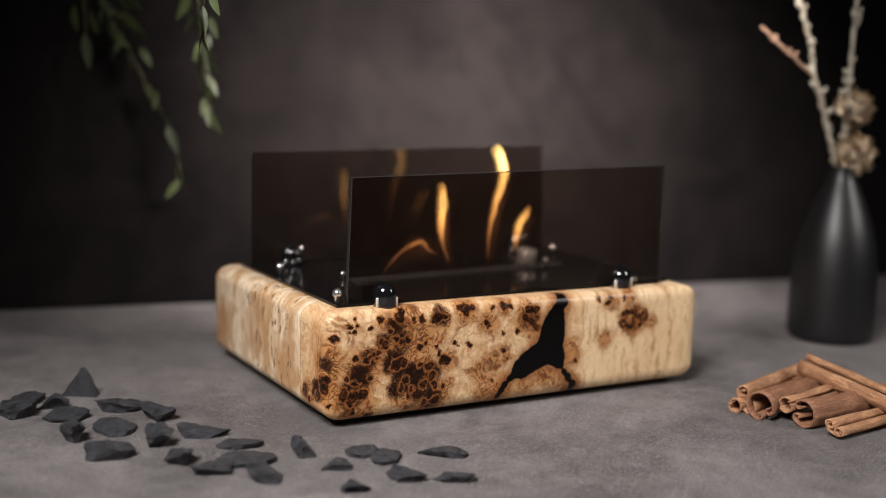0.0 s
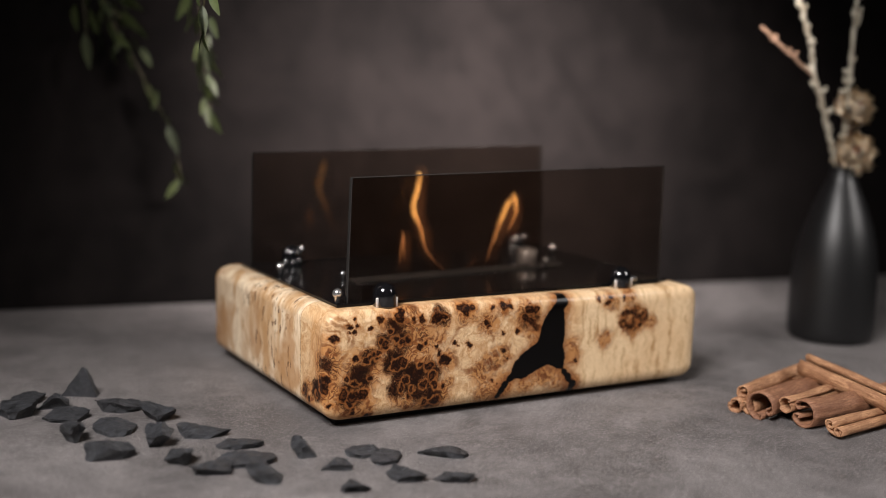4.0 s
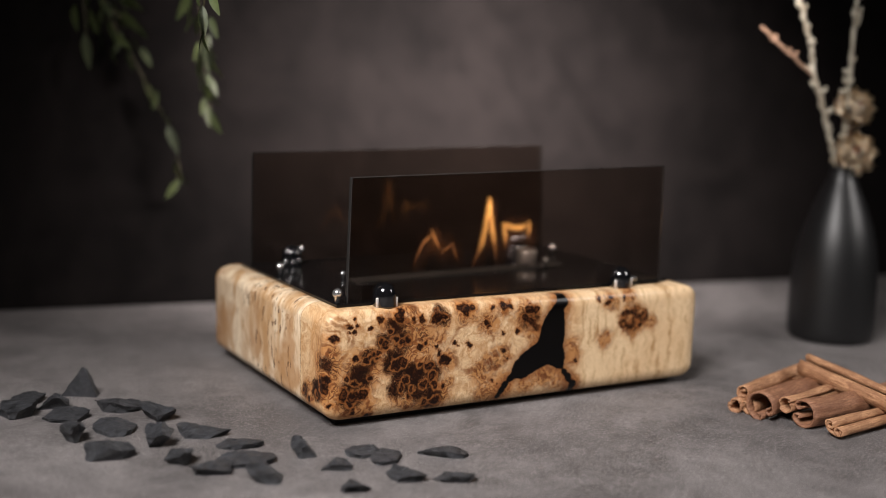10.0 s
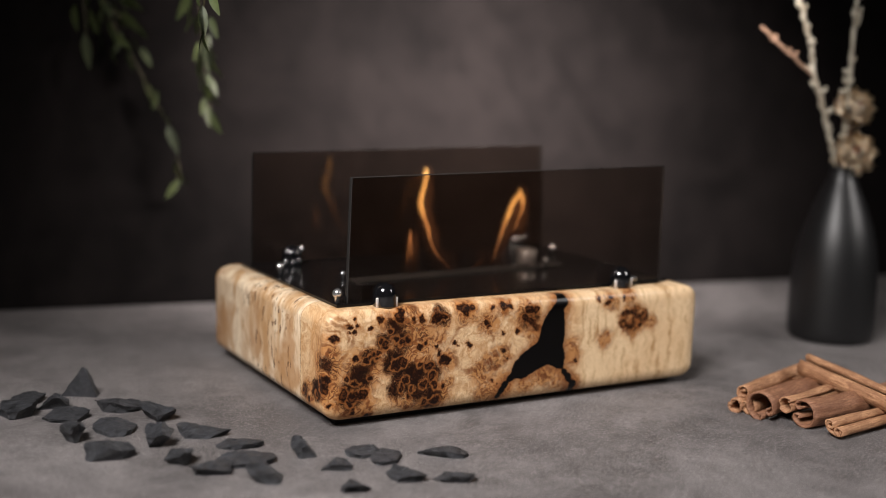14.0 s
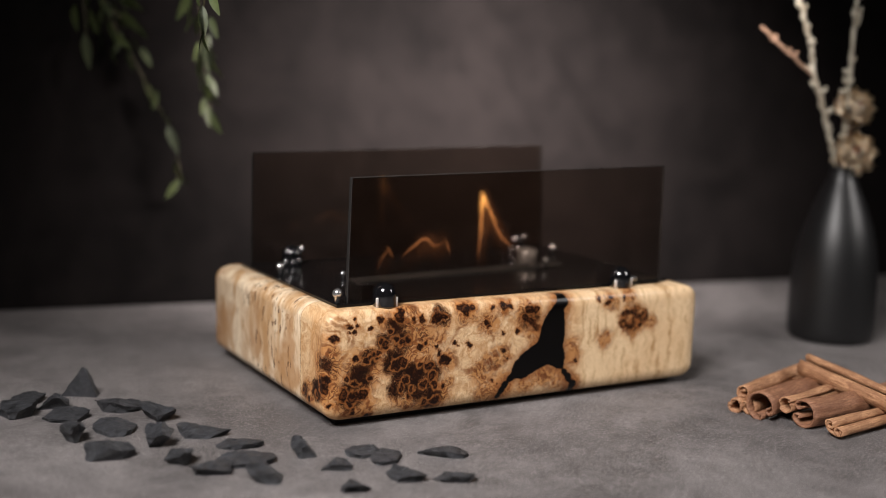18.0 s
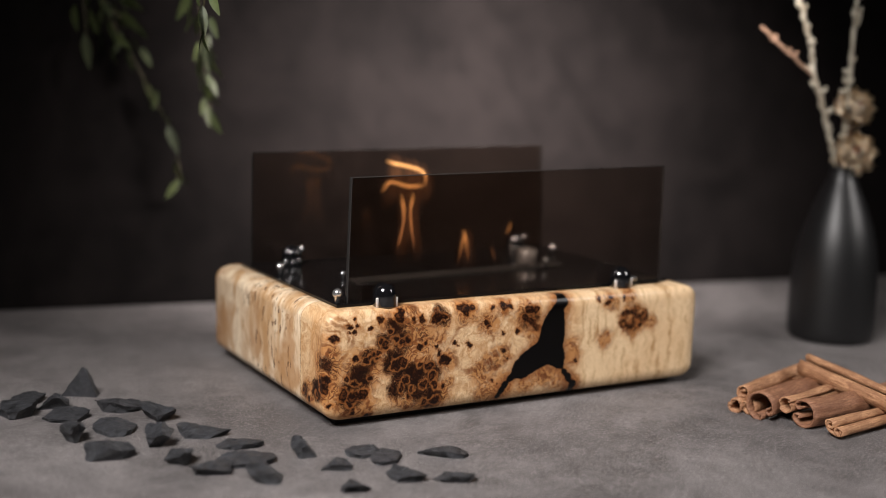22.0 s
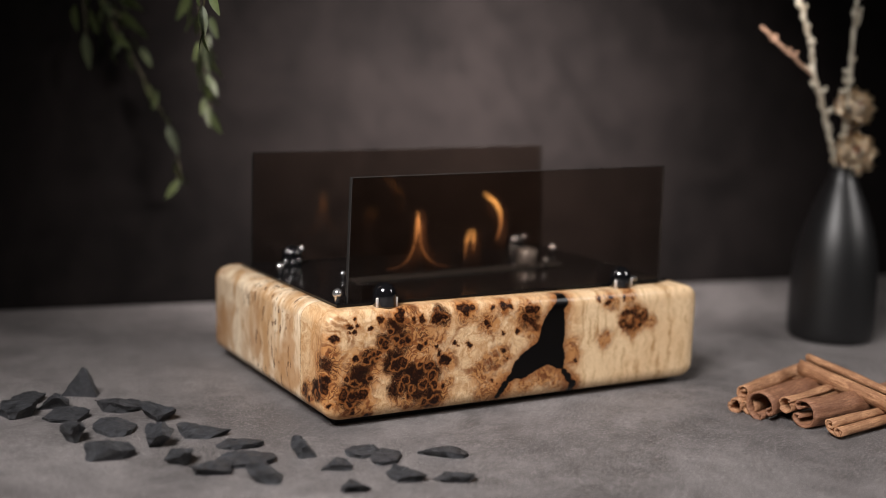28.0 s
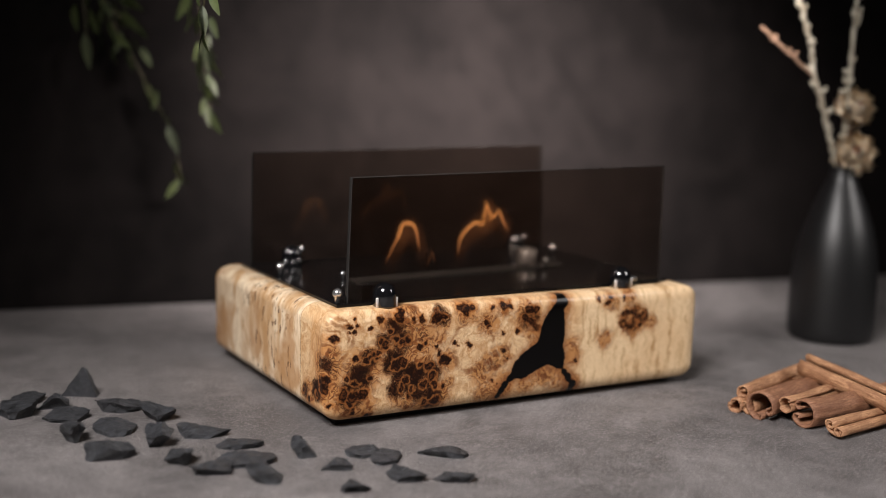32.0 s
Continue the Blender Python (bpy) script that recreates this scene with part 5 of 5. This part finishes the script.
    fire.burn(8.0, [[(-66, 82, 0.3), (-49, 91, 0.5), (-42, 91, 0.4)],
              [(-28, 82, 0.4), (-19, 103, 0.9), (-12, 115, 1.6), (-6, 126, 1.3)],
              [(-9, 118, 0.9), (-14, 100, 1.0), (-19, 85, 0.4)],
              [(1, 83, 0.3), (14, 94, 0.6), (26, 86, 0.3)],
              [(43, 97, 0.8), (47, 123, 1.7), (54, 103, 1.0)]])
    fire.burn(8.5, [[(-58, 84, 0.5), (-51, 96, 0.5)],
              [(-15, 101, 0.5), (-13, 84, 0.5)],
              [(9, 86, 0.5), (17, 91, 0.6), (25, 86, 0.5)],
              [(41, 105, 0.5), (49, 113, 1.5), (55, 108, 1.0)],
              [(-29, 82, 0.5), (-21, 98, 0.8), (-7, 120, 0.8), (-3, 130, 1.5), (2, 149, 1.5), (2, 158, 2.4), (6, 166, 1.7)]])
    fire.burn(9.0, [[(-50, 84, 0.3), (-45, 98, 0.7), (-41, 86, 0.3)],
              [(-27, 85, 0.3), (-18, 110, 0.9), (-14, 134, 1.3), (-9, 109, 0.8), (3, 83, 0.3)],
              [(35, 85, 0.4), (40, 113, 1.5), (46, 122, 1.6), (51, 116, 1.4), (52, 97, 0.8)]])
    fire.burn(9.5, [[(-13, 114, 1.0), (-14, 124, 0.8), (-10, 110, 0.8), (0, 100, 0.8), (9, 86, 0.5)],
              [(-44, 83, 0.5), (-30, 98, 0.8), (-25, 113, 0.8), (-22, 108, 0.8), (-17, 88, 0.5)],
              [(43, 87, 0.5), (49, 101, 0.8), (53, 108, 1.5), (56, 128, 1.0)]])
    fire.burn(10.0, [[(-40, 82, 0.3), (-31, 100, 0.8), (-23, 108, 1.0), (-15, 93, 0.7), (-5, 100, 0.8), (0, 85, 0.4)],
              [(13, 81, 0.4), (22, 103, 1.5), (27, 129, 1.7), (30, 109, 1.6), (36, 83, 0.4)],
              [(44, 93, 1.0), (41, 111, 1.5), (53, 108, 1.5), (65, 110, 1.4), (65, 98, 0.9)]])
    fire.burn(10.5, [[(-38, 108, 0.6), (-29, 88, 0.5)],
              [(41, 108, 1.0), (55, 110, 1.5), (68, 107, 0.5)],
              [(-69, 84, 0.5), (-51, 96, 0.8), (-42, 112, 0.8), (-42, 108, 1.5), (-40, 95, 0.5)],
              [(-7, 87, 0.5), (-5, 107, 0.8), (-1, 123, 0.8), (0, 113, 0.8), (4, 88, 0.5)]])
    fire.burn(11.0, [[(-42, 85, 0.3), (-43, 103, 0.8), (-53, 110, 1.3), (-49, 117, 1.8), (-41, 118, 2.0), (-30, 114, 1.6), (-34, 103, 0.9), (-35, 88, 0.3)],
              [(-20, 84, 0.4), (-10, 108, 0.9), (-1, 112, 1.1), (4, 98, 0.8), (7, 82, 0.3)],
              [(31, 113, 1.3), (39, 107, 1.3), (49, 111, 1.3), (50, 102, 0.9)]])
    fire.burn(11.5, [[(-13, 89, 0.5), (-2, 92, 0.6), (10, 85, 0.5)],
              [(23, 82, 0.5), (39, 98, 0.5)],
              [(-69, 87, 0.5), (-60, 90, 0.5)],
              [(42, 112, 1.0), (47, 129, 1.0)],
              [(34, 156, 1.7), (40, 154, 1.7)],
              [(-33, 92, 0.5), (-29, 108, 0.8), (-28, 127, 0.8), (-24, 130, 1.5), (-26, 143, 1.0)]])
    fire.burn(12.0, [[(-44, 88, 0.4), (-43, 112, 1.0), (-41, 130, 1.2)],
              [(-61, 139, 2.2), (-53, 144, 3.0), (-42, 142, 3.2), (-31, 145, 2.2), (-23, 148, 1.0)],
              [(-39, 97, 0.6), (-34, 109, 0.8), (-28, 93, 0.4)],
              [(13, 78, 0.4), (26, 97, 1.0), (34, 109, 1.4), (42, 123, 1.8), (49, 109, 1.4), (60, 111, 1.3), (62, 122, 1.2)]])
    fire.burn(12.5, [[(55, 118, 0.6), (62, 100, 0.5)],
              [(44, 105, 0.5), (50, 130, 1.0)],
              [(9, 86, 0.5), (16, 106, 0.8), (26, 105, 0.8), (23, 133, 0.8), (19, 126, 1.5), (21, 145, 1.0)],
              [(-65, 84, 0.5), (-44, 90, 0.6), (-33, 92, 0.6), (-25, 85, 0.6), (-35, 108, 0.8), (-39, 128, 0.8), (-36, 140, 1.5), (-29, 150, 1.5), (-26, 152, 2.4), (-23, 157, 1.7)]])
    fire.burn(13.0, [[(-62, 86, 0.3), (-57, 104, 0.9), (-51, 111, 1.2), (-39, 108, 0.8), (-26, 106, 0.8)],
              [(-25, 90, 0.3), (-25, 112, 0.9), (-26, 127, 1.2), (-17, 135, 1.4)],
              [(-1, 86, 0.3), (2, 112, 1.2), (12, 85, 0.3)],
              [(30, 106, 1.4), (44, 109, 2.2), (54, 121, 1.4), (54, 105, 1.0)]])
    fire.burn(13.5, [[(-55, 90, 0.5), (-48, 109, 0.8), (-42, 119, 0.6)],
              [(6, 86, 0.5), (14, 96, 0.5)],
              [(68, 104, 0.5), (75, 112, 1.0)],
              [(30, 172, 1.7), (44, 176, 2.4), (36, 162, 1.7)],
              [(28, 151, 1.0), (20, 143, 1.5), (19, 133, 0.8), (34, 119, 0.8), (50, 97, 0.5)],
              [(-21, 88, 0.5), (-28, 108, 0.8), (-28, 134, 0.8), (-34, 147, 0.8), (-43, 154, 2.4), (-31, 159, 2.4), (-27, 159, 1.5), (-15, 158, 1.0)]])
    fire.burn(14.0, [[(-45, 84, 0.3), (-42, 108, 0.9), (-40, 87, 0.3)],
              [(-4, 78, 0.3), (-21, 95, 0.7), (-28, 114, 1.1), (-34, 129, 1.5), (-31, 144, 1.8), (-29, 155, 1.0)],
              [(31, 82, 0.4), (39, 104, 1.0), (49, 127, 1.6), (56, 136, 1.6), (58, 123, 1.0), (50, 104, 0.7)],
              [(13, 80, 0.3), (24, 86, 0.5)]])
    fire.burn(14.5, [[(-51, 90, 0.5), (-42, 110, 0.8), (-36, 95, 0.5)],
              [(-25, 85, 0.5), (-6, 104, 0.5)],
              [(26, 95, 0.5), (33, 102, 0.5)],
              [(59, 107, 0.5), (62, 98, 0.5)],
              [(7, 126, 1.0), (0, 113, 1.5), (6, 106, 0.8), (10, 96, 0.5)]])
    fire.burn(15.0, [[(-48, 86, 0.3), (-41, 101, 1.0), (-36, 117, 1.4), (-30, 101, 0.9), (-19, 85, 0.3)],
              [(-5, 90, 0.4), (5, 97, 0.7), (14, 90, 0.4)],
              [(37, 87, 0.4), (40, 110, 1.1), (40, 135, 1.4), (47, 113, 0.9), (56, 98, 0.6)],
              [(-67, 84, 0.2), (-54, 81, 0.3)]])
    fire.burn(15.5, [[(-71, 82, 0.3), (-55, 104, 0.8), (-45, 132, 1.2), (-38, 151, 1.3), (-36, 132, 0.8), (-35, 106, 0.8), (-23, 97, 0.8), (-8, 97, 0.8), (-1, 105, 0.9), (0, 91, 0.4)],
              [(15, 93, 1.0), (19, 109, 1.8), (21, 93, 1.0)],
              [(36, 92, 0.8), (37, 106, 1.8), (42, 120, 1.5)]])
    fire.burn(16.0, [[(-70, 84, 0.3), (-62, 98, 0.7), (-55, 106, 0.9), (-48, 96, 0.6), (-39, 85, 0.3)],
              [(-29, 87, 0.3), (-24, 106, 1.0), (-19, 90, 0.4)],
              [(-2, 83, 0.5), (-1, 100, 1.3), (1, 112, 1.5), (7, 103, 1.3), (9, 85, 0.5)],
              [(30, 141, 1.3), (38, 127, 1.2), (45, 108, 0.7), (38, 90, 0.4)]])
    fire.burn(16.5, [[(-69, 81, 0.5), (-55, 96, 0.8), (-43, 112, 0.8), (-39, 99, 0.8), (-32, 88, 0.5)],
              [(-9, 84, 0.5), (-4, 100, 0.5)],
              [(27, 88, 0.5), (38, 108, 0.6)],
              [(60, 104, 0.5), (61, 118, 0.6)],
              [(46, 126, 1.0), (54, 132, 1.0)],
              [(-1, 128, 1.0), (-2, 113, 1.5), (3, 106, 0.8), (4, 86, 0.5)]])
    fire.burn(17.0, [[(-68, 85, 0.3), (-64, 109, 0.9), (-60, 125, 1.1), (-57, 106, 0.7), (-47, 91, 0.5), (-33, 84, 0.3)],
              [(-4, 81, 0.3), (4, 93, 0.9), (10, 106, 1.3), (12, 90, 0.5)],
              [(31, 89, 0.4), (35, 114, 1.1), (43, 136, 1.8), (51, 140, 1.8), (56, 120, 1.4), (59, 104, 1.0)]])
    fire.burn(17.5, [[(-64, 87, 0.5), (-57, 109, 0.8), (-56, 128, 0.8), (-50, 109, 0.8), (-44, 89, 0.5)],
              [(42, 118, 0.6), (51, 104, 0.5)],
              [(-17, 88, 0.5), (-14, 94, 0.6), (4, 94, 0.6), (18, 92, 0.6), (24, 106, 0.8), (28, 126, 0.8), (31, 132, 1.5), (38, 131, 1.0)]])
    fire.burn(18.0, [[(-70, 85, 0.3), (-60, 98, 0.7), (-56, 91, 0.4)],
              [(-49, 90, 0.3), (-39, 99, 0.6), (-29, 104, 0.7), (-20, 98, 0.5), (-11, 102, 0.7), (-7, 91, 0.3)],
              [(18, 83, 0.3), (20, 112, 1.0), (20, 134, 1.5), (28, 121, 1.1), (39, 104, 0.7), (51, 94, 0.5)]])
    fire.burn(18.5, [[(19, 127, 1.0), (18, 109, 1.5), (24, 112, 0.8), (33, 98, 0.5)],
              [(-62, 81, 0.5), (-50, 96, 0.8), (-45, 125, 0.8), (-28, 124, 0.8), (-29, 98, 0.8), (-17, 86, 0.6), (-10, 97, 0.8), (-6, 90, 0.6), (6, 88, 0.6), (16, 99, 0.5)]])
    fire.burn(19.0, [[(-66, 88, 0.3), (-58, 98, 0.7), (-53, 89, 0.3)],
              [(-46, 90, 0.5), (-47, 108, 1.3), (-42, 126, 2.4), (-34, 141, 2.4), (-27, 145, 1.2)],
              [(-44, 111, 0.8), (-34, 100, 0.6), (-16, 86, 0.6), (-1, 87, 0.7), (6, 106, 1.2)],
              [(10, 90, 0.4), (10, 118, 1.0), (12, 147, 1.4), (17, 124, 1.0), (27, 99, 0.4)]])
    fire.burn(19.5, [[(-76, 82, 0.5), (-58, 96, 0.8), (-44, 121, 0.8), (-39, 137, 0.8), (-38, 134, 1.5), (-37, 121, 1.5), (-35, 115, 0.8), (-32, 88, 0.5)],
              [(-7, 84, 0.5), (-2, 100, 0.8), (3, 106, 1.5), (6, 120, 1.0)],
              [(27, 142, 1.0), (22, 139, 1.5), (27, 132, 0.8), (32, 109, 0.8), (39, 95, 0.5)]])
    fire.burn(20.0, [[(-76, 83, 0.3), (-66, 93, 0.5), (-56, 94, 0.6), (-49, 115, 1.0), (-45, 129, 1.3), (-41, 109, 0.8), (-35, 93, 0.6), (-24, 80, 0.3)],
              [(-4, 82, 0.4), (-1, 96, 1.0), (2, 82, 0.4)],
              [(48, 92, 0.4), (30, 109, 0.8), (18, 123, 1.4), (16, 138, 2.0), (18, 153, 2.5), (18, 167, 1.6)]])
    fire.burn(20.5, [[(-66, 90, 0.5), (-51, 102, 0.8), (-41, 121, 0.8), (-36, 122, 0.8), (-29, 105, 0.8), (-23, 101, 1.5), (-12, 106, 1.5), (-11, 101, 0.8), (-11, 82, 0.5)],
              [(14, 92, 0.5), (15, 113, 0.8), (21, 123, 1.5), (27, 124, 1.5), (31, 112, 0.8), (35, 95, 0.5)]])
    fire.burn(21.0, [[(-64, 84, 0.3), (-61, 107, 1.0), (-59, 121, 1.4), (-53, 107, 0.9), (-44, 98, 0.6), (-35, 108, 0.8), (-30, 102, 0.7), (-24, 108, 1.0), (-19, 95, 0.7), (-4, 88, 0.4), (14, 94, 0.5), (19, 123, 1.5), (27, 102, 0.8), (32, 83, 0.3)]])
    fire.burn(21.5, [[(21, 96, 0.5), (22, 112, 0.8), (28, 95, 0.5)],
              [(-37, 115, 1.0), (-36, 128, 1.0)],
              [(-65, 109, 0.6), (-60, 97, 0.8), (-47, 91, 0.6), (-38, 102, 0.8), (-31, 108, 0.8), (-25, 96, 0.8), (-14, 104, 0.8), (-10, 108, 1.5), (-6, 104, 1.5), (-4, 97, 0.8), (1, 87, 0.5)]])
    fire.burn(22.0, [[(-53, 97, 0.4), (-48, 118, 0.8), (-50, 136, 1.0)],
              [(-66, 139, 1.0), (-59, 145, 1.0), (-44, 142, 1.1), (-30, 143, 1.2), (-34, 153, 1.2), (-58, 159, 1.1), (-64, 161, 0.8)],
              [(-38, 96, 0.3), (-42, 118, 0.7), (-41, 136, 1.0)],
              [(0, 85, 0.4), (5, 105, 1.3), (10, 85, 0.4)],
              [(31, 93, 0.8), (34, 84, 0.5)],
              [(46, 107, 1.2), (48, 111, 0.8)]])
    fire.burn(22.5, [[(28, 95, 0.5), (30, 109, 0.8), (35, 95, 0.5)],
              [(-70, 110, 0.6), (-68, 119, 0.8), (-63, 122, 2.4), (-52, 123, 2.4), (-48, 122, 1.5), (-60, 116, 1.5), (-52, 109, 0.8), (-44, 92, 0.6), (-32, 82, 0.6), (-13, 81, 0.6), (1, 92, 0.6), (6, 88, 0.5)]])
    fire.burn(23.0, [[(-57, 91, 0.3), (-58, 118, 0.9), (-59, 139, 1.8), (-60, 153, 1.2)],
              [(-58, 145, 1.2), (-49, 127, 1.0), (-39, 109, 0.7), (-30, 92, 0.3)],
              [(-12, 87, 0.2), (-5, 90, 0.5), (1, 86, 0.2)],
              [(27, 93, 0.5), (29, 106, 1.0), (34, 92, 0.5)]])
    fire.burn(23.5, [[(-76, 85, 0.5), (-62, 106, 0.8), (-56, 134, 0.6)],
              [(49, 111, 1.0), (51, 108, 1.0)],
              [(-50, 156, 1.7), (-48, 167, 2.4), (-49, 163, 1.5), (-54, 147, 1.5), (-50, 141, 0.8), (-41, 115, 0.8), (-18, 101, 0.8), (-6, 87, 0.6), (11, 78, 0.6), (27, 88, 0.6), (32, 109, 0.8), (33, 105, 1.5), (33, 122, 1.0)]])
    fire.burn(24.0, [[(-74, 85, 0.3), (-71, 99, 0.7), (-68, 88, 0.3)],
              [(-54, 90, 0.4), (-53, 117, 1.3), (-45, 128, 1.7), (-40, 116, 1.2), (-37, 92, 0.4)],
              [(13, 89, 0.4), (17, 114, 1.3), (22, 92, 0.4)],
              [(43, 106, 1.0), (48, 113, 1.4), (51, 105, 1.0)],
              [(-24, 84, 0.2), (-13, 89, 0.4), (-7, 83, 0.2)]])
    fire.burn(24.5, [[(-73, 88, 0.5), (-70, 96, 0.5)],
              [(-55, 93, 0.5), (-44, 105, 0.8), (-33, 108, 0.8), (-25, 98, 0.8), (-20, 88, 0.5)],
              [(-2, 88, 0.5), (1, 103, 0.8), (5, 90, 0.5)],
              [(24, 119, 1.0), (22, 106, 1.5), (28, 102, 0.8), (31, 88, 0.5)]])
    fire.burn(25.0, [[(-73, 85, 0.3), (-63, 102, 0.8), (-57, 117, 1.4), (-55, 132, 1.6), (-48, 117, 1.2), (-34, 101, 0.7), (-17, 85, 0.3)],
              [(-3, 81, 0.3), (4, 102, 1.0), (9, 130, 1.7), (13, 138, 1.7), (16, 118, 1.1), (20, 86, 0.4)],
              [(40, 117, 1.3), (47, 107, 1.0)]])
    fire.burn(25.5, [[(-76, 82, 0.5), (-62, 100, 0.8), (-55, 122, 0.8), (-53, 136, 1.5), (-51, 125, 1.5), (-48, 115, 0.8), (-36, 98, 0.8), (-13, 87, 0.6), (19, 84, 0.6), (22, 89, 0.6), (28, 99, 0.8), (33, 100, 1.5), (30, 109, 1.5), (42, 112, 1.5), (45, 105, 0.5)]])
    fire.burn(26.0, [[(-62, 85, 0.3), (-52, 99, 0.7), (-48, 92, 0.4)],
              [(-41, 91, 0.3), (-31, 100, 0.6), (-21, 106, 0.7), (-12, 99, 0.5), (-3, 104, 0.7), (1, 92, 0.3)],
              [(26, 83, 0.3), (28, 115, 1.0), (28, 139, 1.5), (36, 125, 1.1), (47, 106, 0.7), (59, 95, 0.5)]])
    fire.burn(26.5, [[(-75, 85, 0.3), (-71, 107, 0.9), (-67, 122, 1.1), (-64, 104, 0.7), (-54, 91, 0.5), (-40, 84, 0.3)],
              [(-11, 81, 0.3), (-3, 92, 0.9), (3, 104, 1.3), (5, 90, 0.5)],
              [(24, 89, 0.4), (28, 112, 1.1), (36, 132, 1.8), (44, 136, 1.8), (49, 117, 1.4), (52, 103, 1.0)]])
    fire.burn(27.0, [[(-70, 82, 0.3), (-50, 96, 0.7), (-37, 112, 1.0), (-32, 131, 1.4), (-23, 136, 2.0), (-11, 134, 2.2), (-14, 124, 1.6), (-26, 114, 1.0), (-31, 98, 0.7)],
              [(-4, 87, 0.4), (5, 93, 0.7), (13, 86, 0.4)],
              [(32, 83, 0.4), (40, 103, 1.2), (46, 120, 1.4), (49, 132, 1.1), (52, 112, 0.6)],
              [(68, 99, 1.0), (71, 116, 1.6), (76, 102, 0.8)]])
    fire.burn(27.5, [[(-34, 108, 0.6), (-29, 92, 0.6), (-21, 94, 0.6), (-17, 88, 0.5)],
              [(1, 90, 0.5), (8, 96, 0.5)],
              [(26, 114, 1.0), (34, 110, 1.5), (38, 108, 0.8), (43, 105, 0.5)],
              [(-67, 84, 0.5), (-58, 90, 0.6), (-47, 87, 0.6), (-44, 92, 0.6), (-39, 108, 0.8), (-37, 124, 0.8), (-37, 137, 1.0)]])
    fire.burn(28.0, [[(-63, 84, 0.3), (-49, 85, 0.5), (-39, 98, 0.7), (-36, 121, 1.1), (-32, 98, 0.7), (-21, 85, 0.5), (-6, 81, 0.3)],
              [(6, 86, 0.5), (8, 105, 1.4), (13, 107, 1.4), (14, 89, 0.5)],
              [(24, 134, 1.6), (34, 126, 1.7), (38, 114, 1.0), (35, 98, 0.5)]])
    fire.burn(28.5, [[(-42, 121, 1.0), (-41, 112, 1.0)],
              [(25, 138, 1.0), (41, 135, 1.5), (33, 129, 0.8), (36, 105, 0.5)],
              [(-65, 84, 0.5), (-51, 86, 0.6), (-44, 102, 0.8), (-38, 105, 0.8), (-33, 90, 0.6), (-13, 82, 0.6), (-1, 83, 0.6), (6, 93, 0.6), (7, 114, 1.0)]])
    fire.burn(29.0, [[(-68, 88, 0.4), (-63, 101, 1.0), (-52, 104, 1.2), (-39, 106, 1.3), (-35, 112, 1.1), (-35, 101, 0.7)],
              [(-23, 94, 0.6), (-16, 83, 0.7), (-5, 83, 0.8), (2, 93, 1.0), (4, 105, 1.2), (6, 93, 0.5)],
              [(22, 124, 0.8), (32, 111, 0.7), (35, 98, 0.4)]])
    fire.burn(29.5, [[(-69, 81, 0.5), (-55, 96, 0.8), (-44, 101, 0.8), (-38, 112, 0.8), (-35, 115, 0.8), (-33, 105, 0.8), (-25, 88, 0.6), (-13, 79, 0.6), (-7, 94, 0.6), (-4, 97, 1.5), (-5, 107, 0.5)],
              [(25, 129, 1.0), (31, 119, 1.5), (34, 109, 0.8), (31, 92, 0.5)]])
    fire.burn(30.0, [[(-74, 84, 0.3), (-66, 98, 0.7), (-59, 107, 0.9), (-52, 96, 0.6), (-43, 85, 0.3)],
              [(-33, 87, 0.3), (-28, 107, 1.0), (-23, 90, 0.4)],
              [(-6, 83, 0.5), (-5, 101, 1.3), (-3, 113, 1.5), (3, 104, 1.3), (5, 85, 0.5)],
              [(26, 143, 1.3), (34, 128, 1.2), (41, 109, 0.7), (34, 90, 0.4)]])
    fire.burn(30.5, [[(-76, 85, 0.5), (-73, 92, 0.6), (-67, 84, 0.5)],
              [(-51, 86, 0.5), (-44, 99, 0.8), (-38, 89, 0.5)],
              [(22, 143, 1.0), (29, 132, 1.5), (32, 126, 0.8), (37, 105, 0.8), (26, 95, 0.5)],
              [(-16, 127, 1.0), (-18, 121, 1.5), (-19, 94, 0.6), (-11, 87, 0.6), (-14, 107, 0.5)]])
    fire.burn(31.0, [[(-55, 86, 0.3), (-48, 103, 1.0), (-43, 120, 1.4), (-37, 103, 0.9), (-26, 85, 0.3)],
              [(-12, 91, 0.4), (-2, 98, 0.7), (7, 90, 0.4)],
              [(30, 87, 0.4), (33, 112, 1.1), (33, 139, 1.4), (40, 115, 0.9), (49, 99, 0.6)],
              [(-74, 84, 0.2), (-61, 81, 0.3)]])
    fire.burn(31.5, [[(-6, 87, 0.5), (2, 94, 0.6), (26, 95, 0.6), (32, 109, 0.6)],
              [(-32, 108, 1.0), (-32, 114, 1.0)],
              [(37, 129, 1.0), (35, 119, 1.5), (40, 118, 0.8), (47, 105, 0.5)],
              [(-64, 84, 0.5), (-55, 93, 0.6), (-47, 89, 0.6), (-36, 92, 0.6), (-34, 102, 0.8), (-29, 101, 0.8), (-25, 85, 0.5)]])
    fire.burn(32.0, [[(-63, 86, 0.3), (-53, 104, 0.9), (-48, 114, 1.2), (-39, 112, 1.0), (-33, 94, 0.4)],
              [(-27, 84, 0.3), (-23, 93, 0.6), (-20, 84, 0.3)],
              [(-1, 89, 0.4), (3, 104, 1.1), (14, 113, 1.3), (21, 113, 1.1), (24, 127, 1.2), (29, 116, 0.9), (36, 121, 0.9), (45, 106, 0.6)]])
    fire.play()


motions()
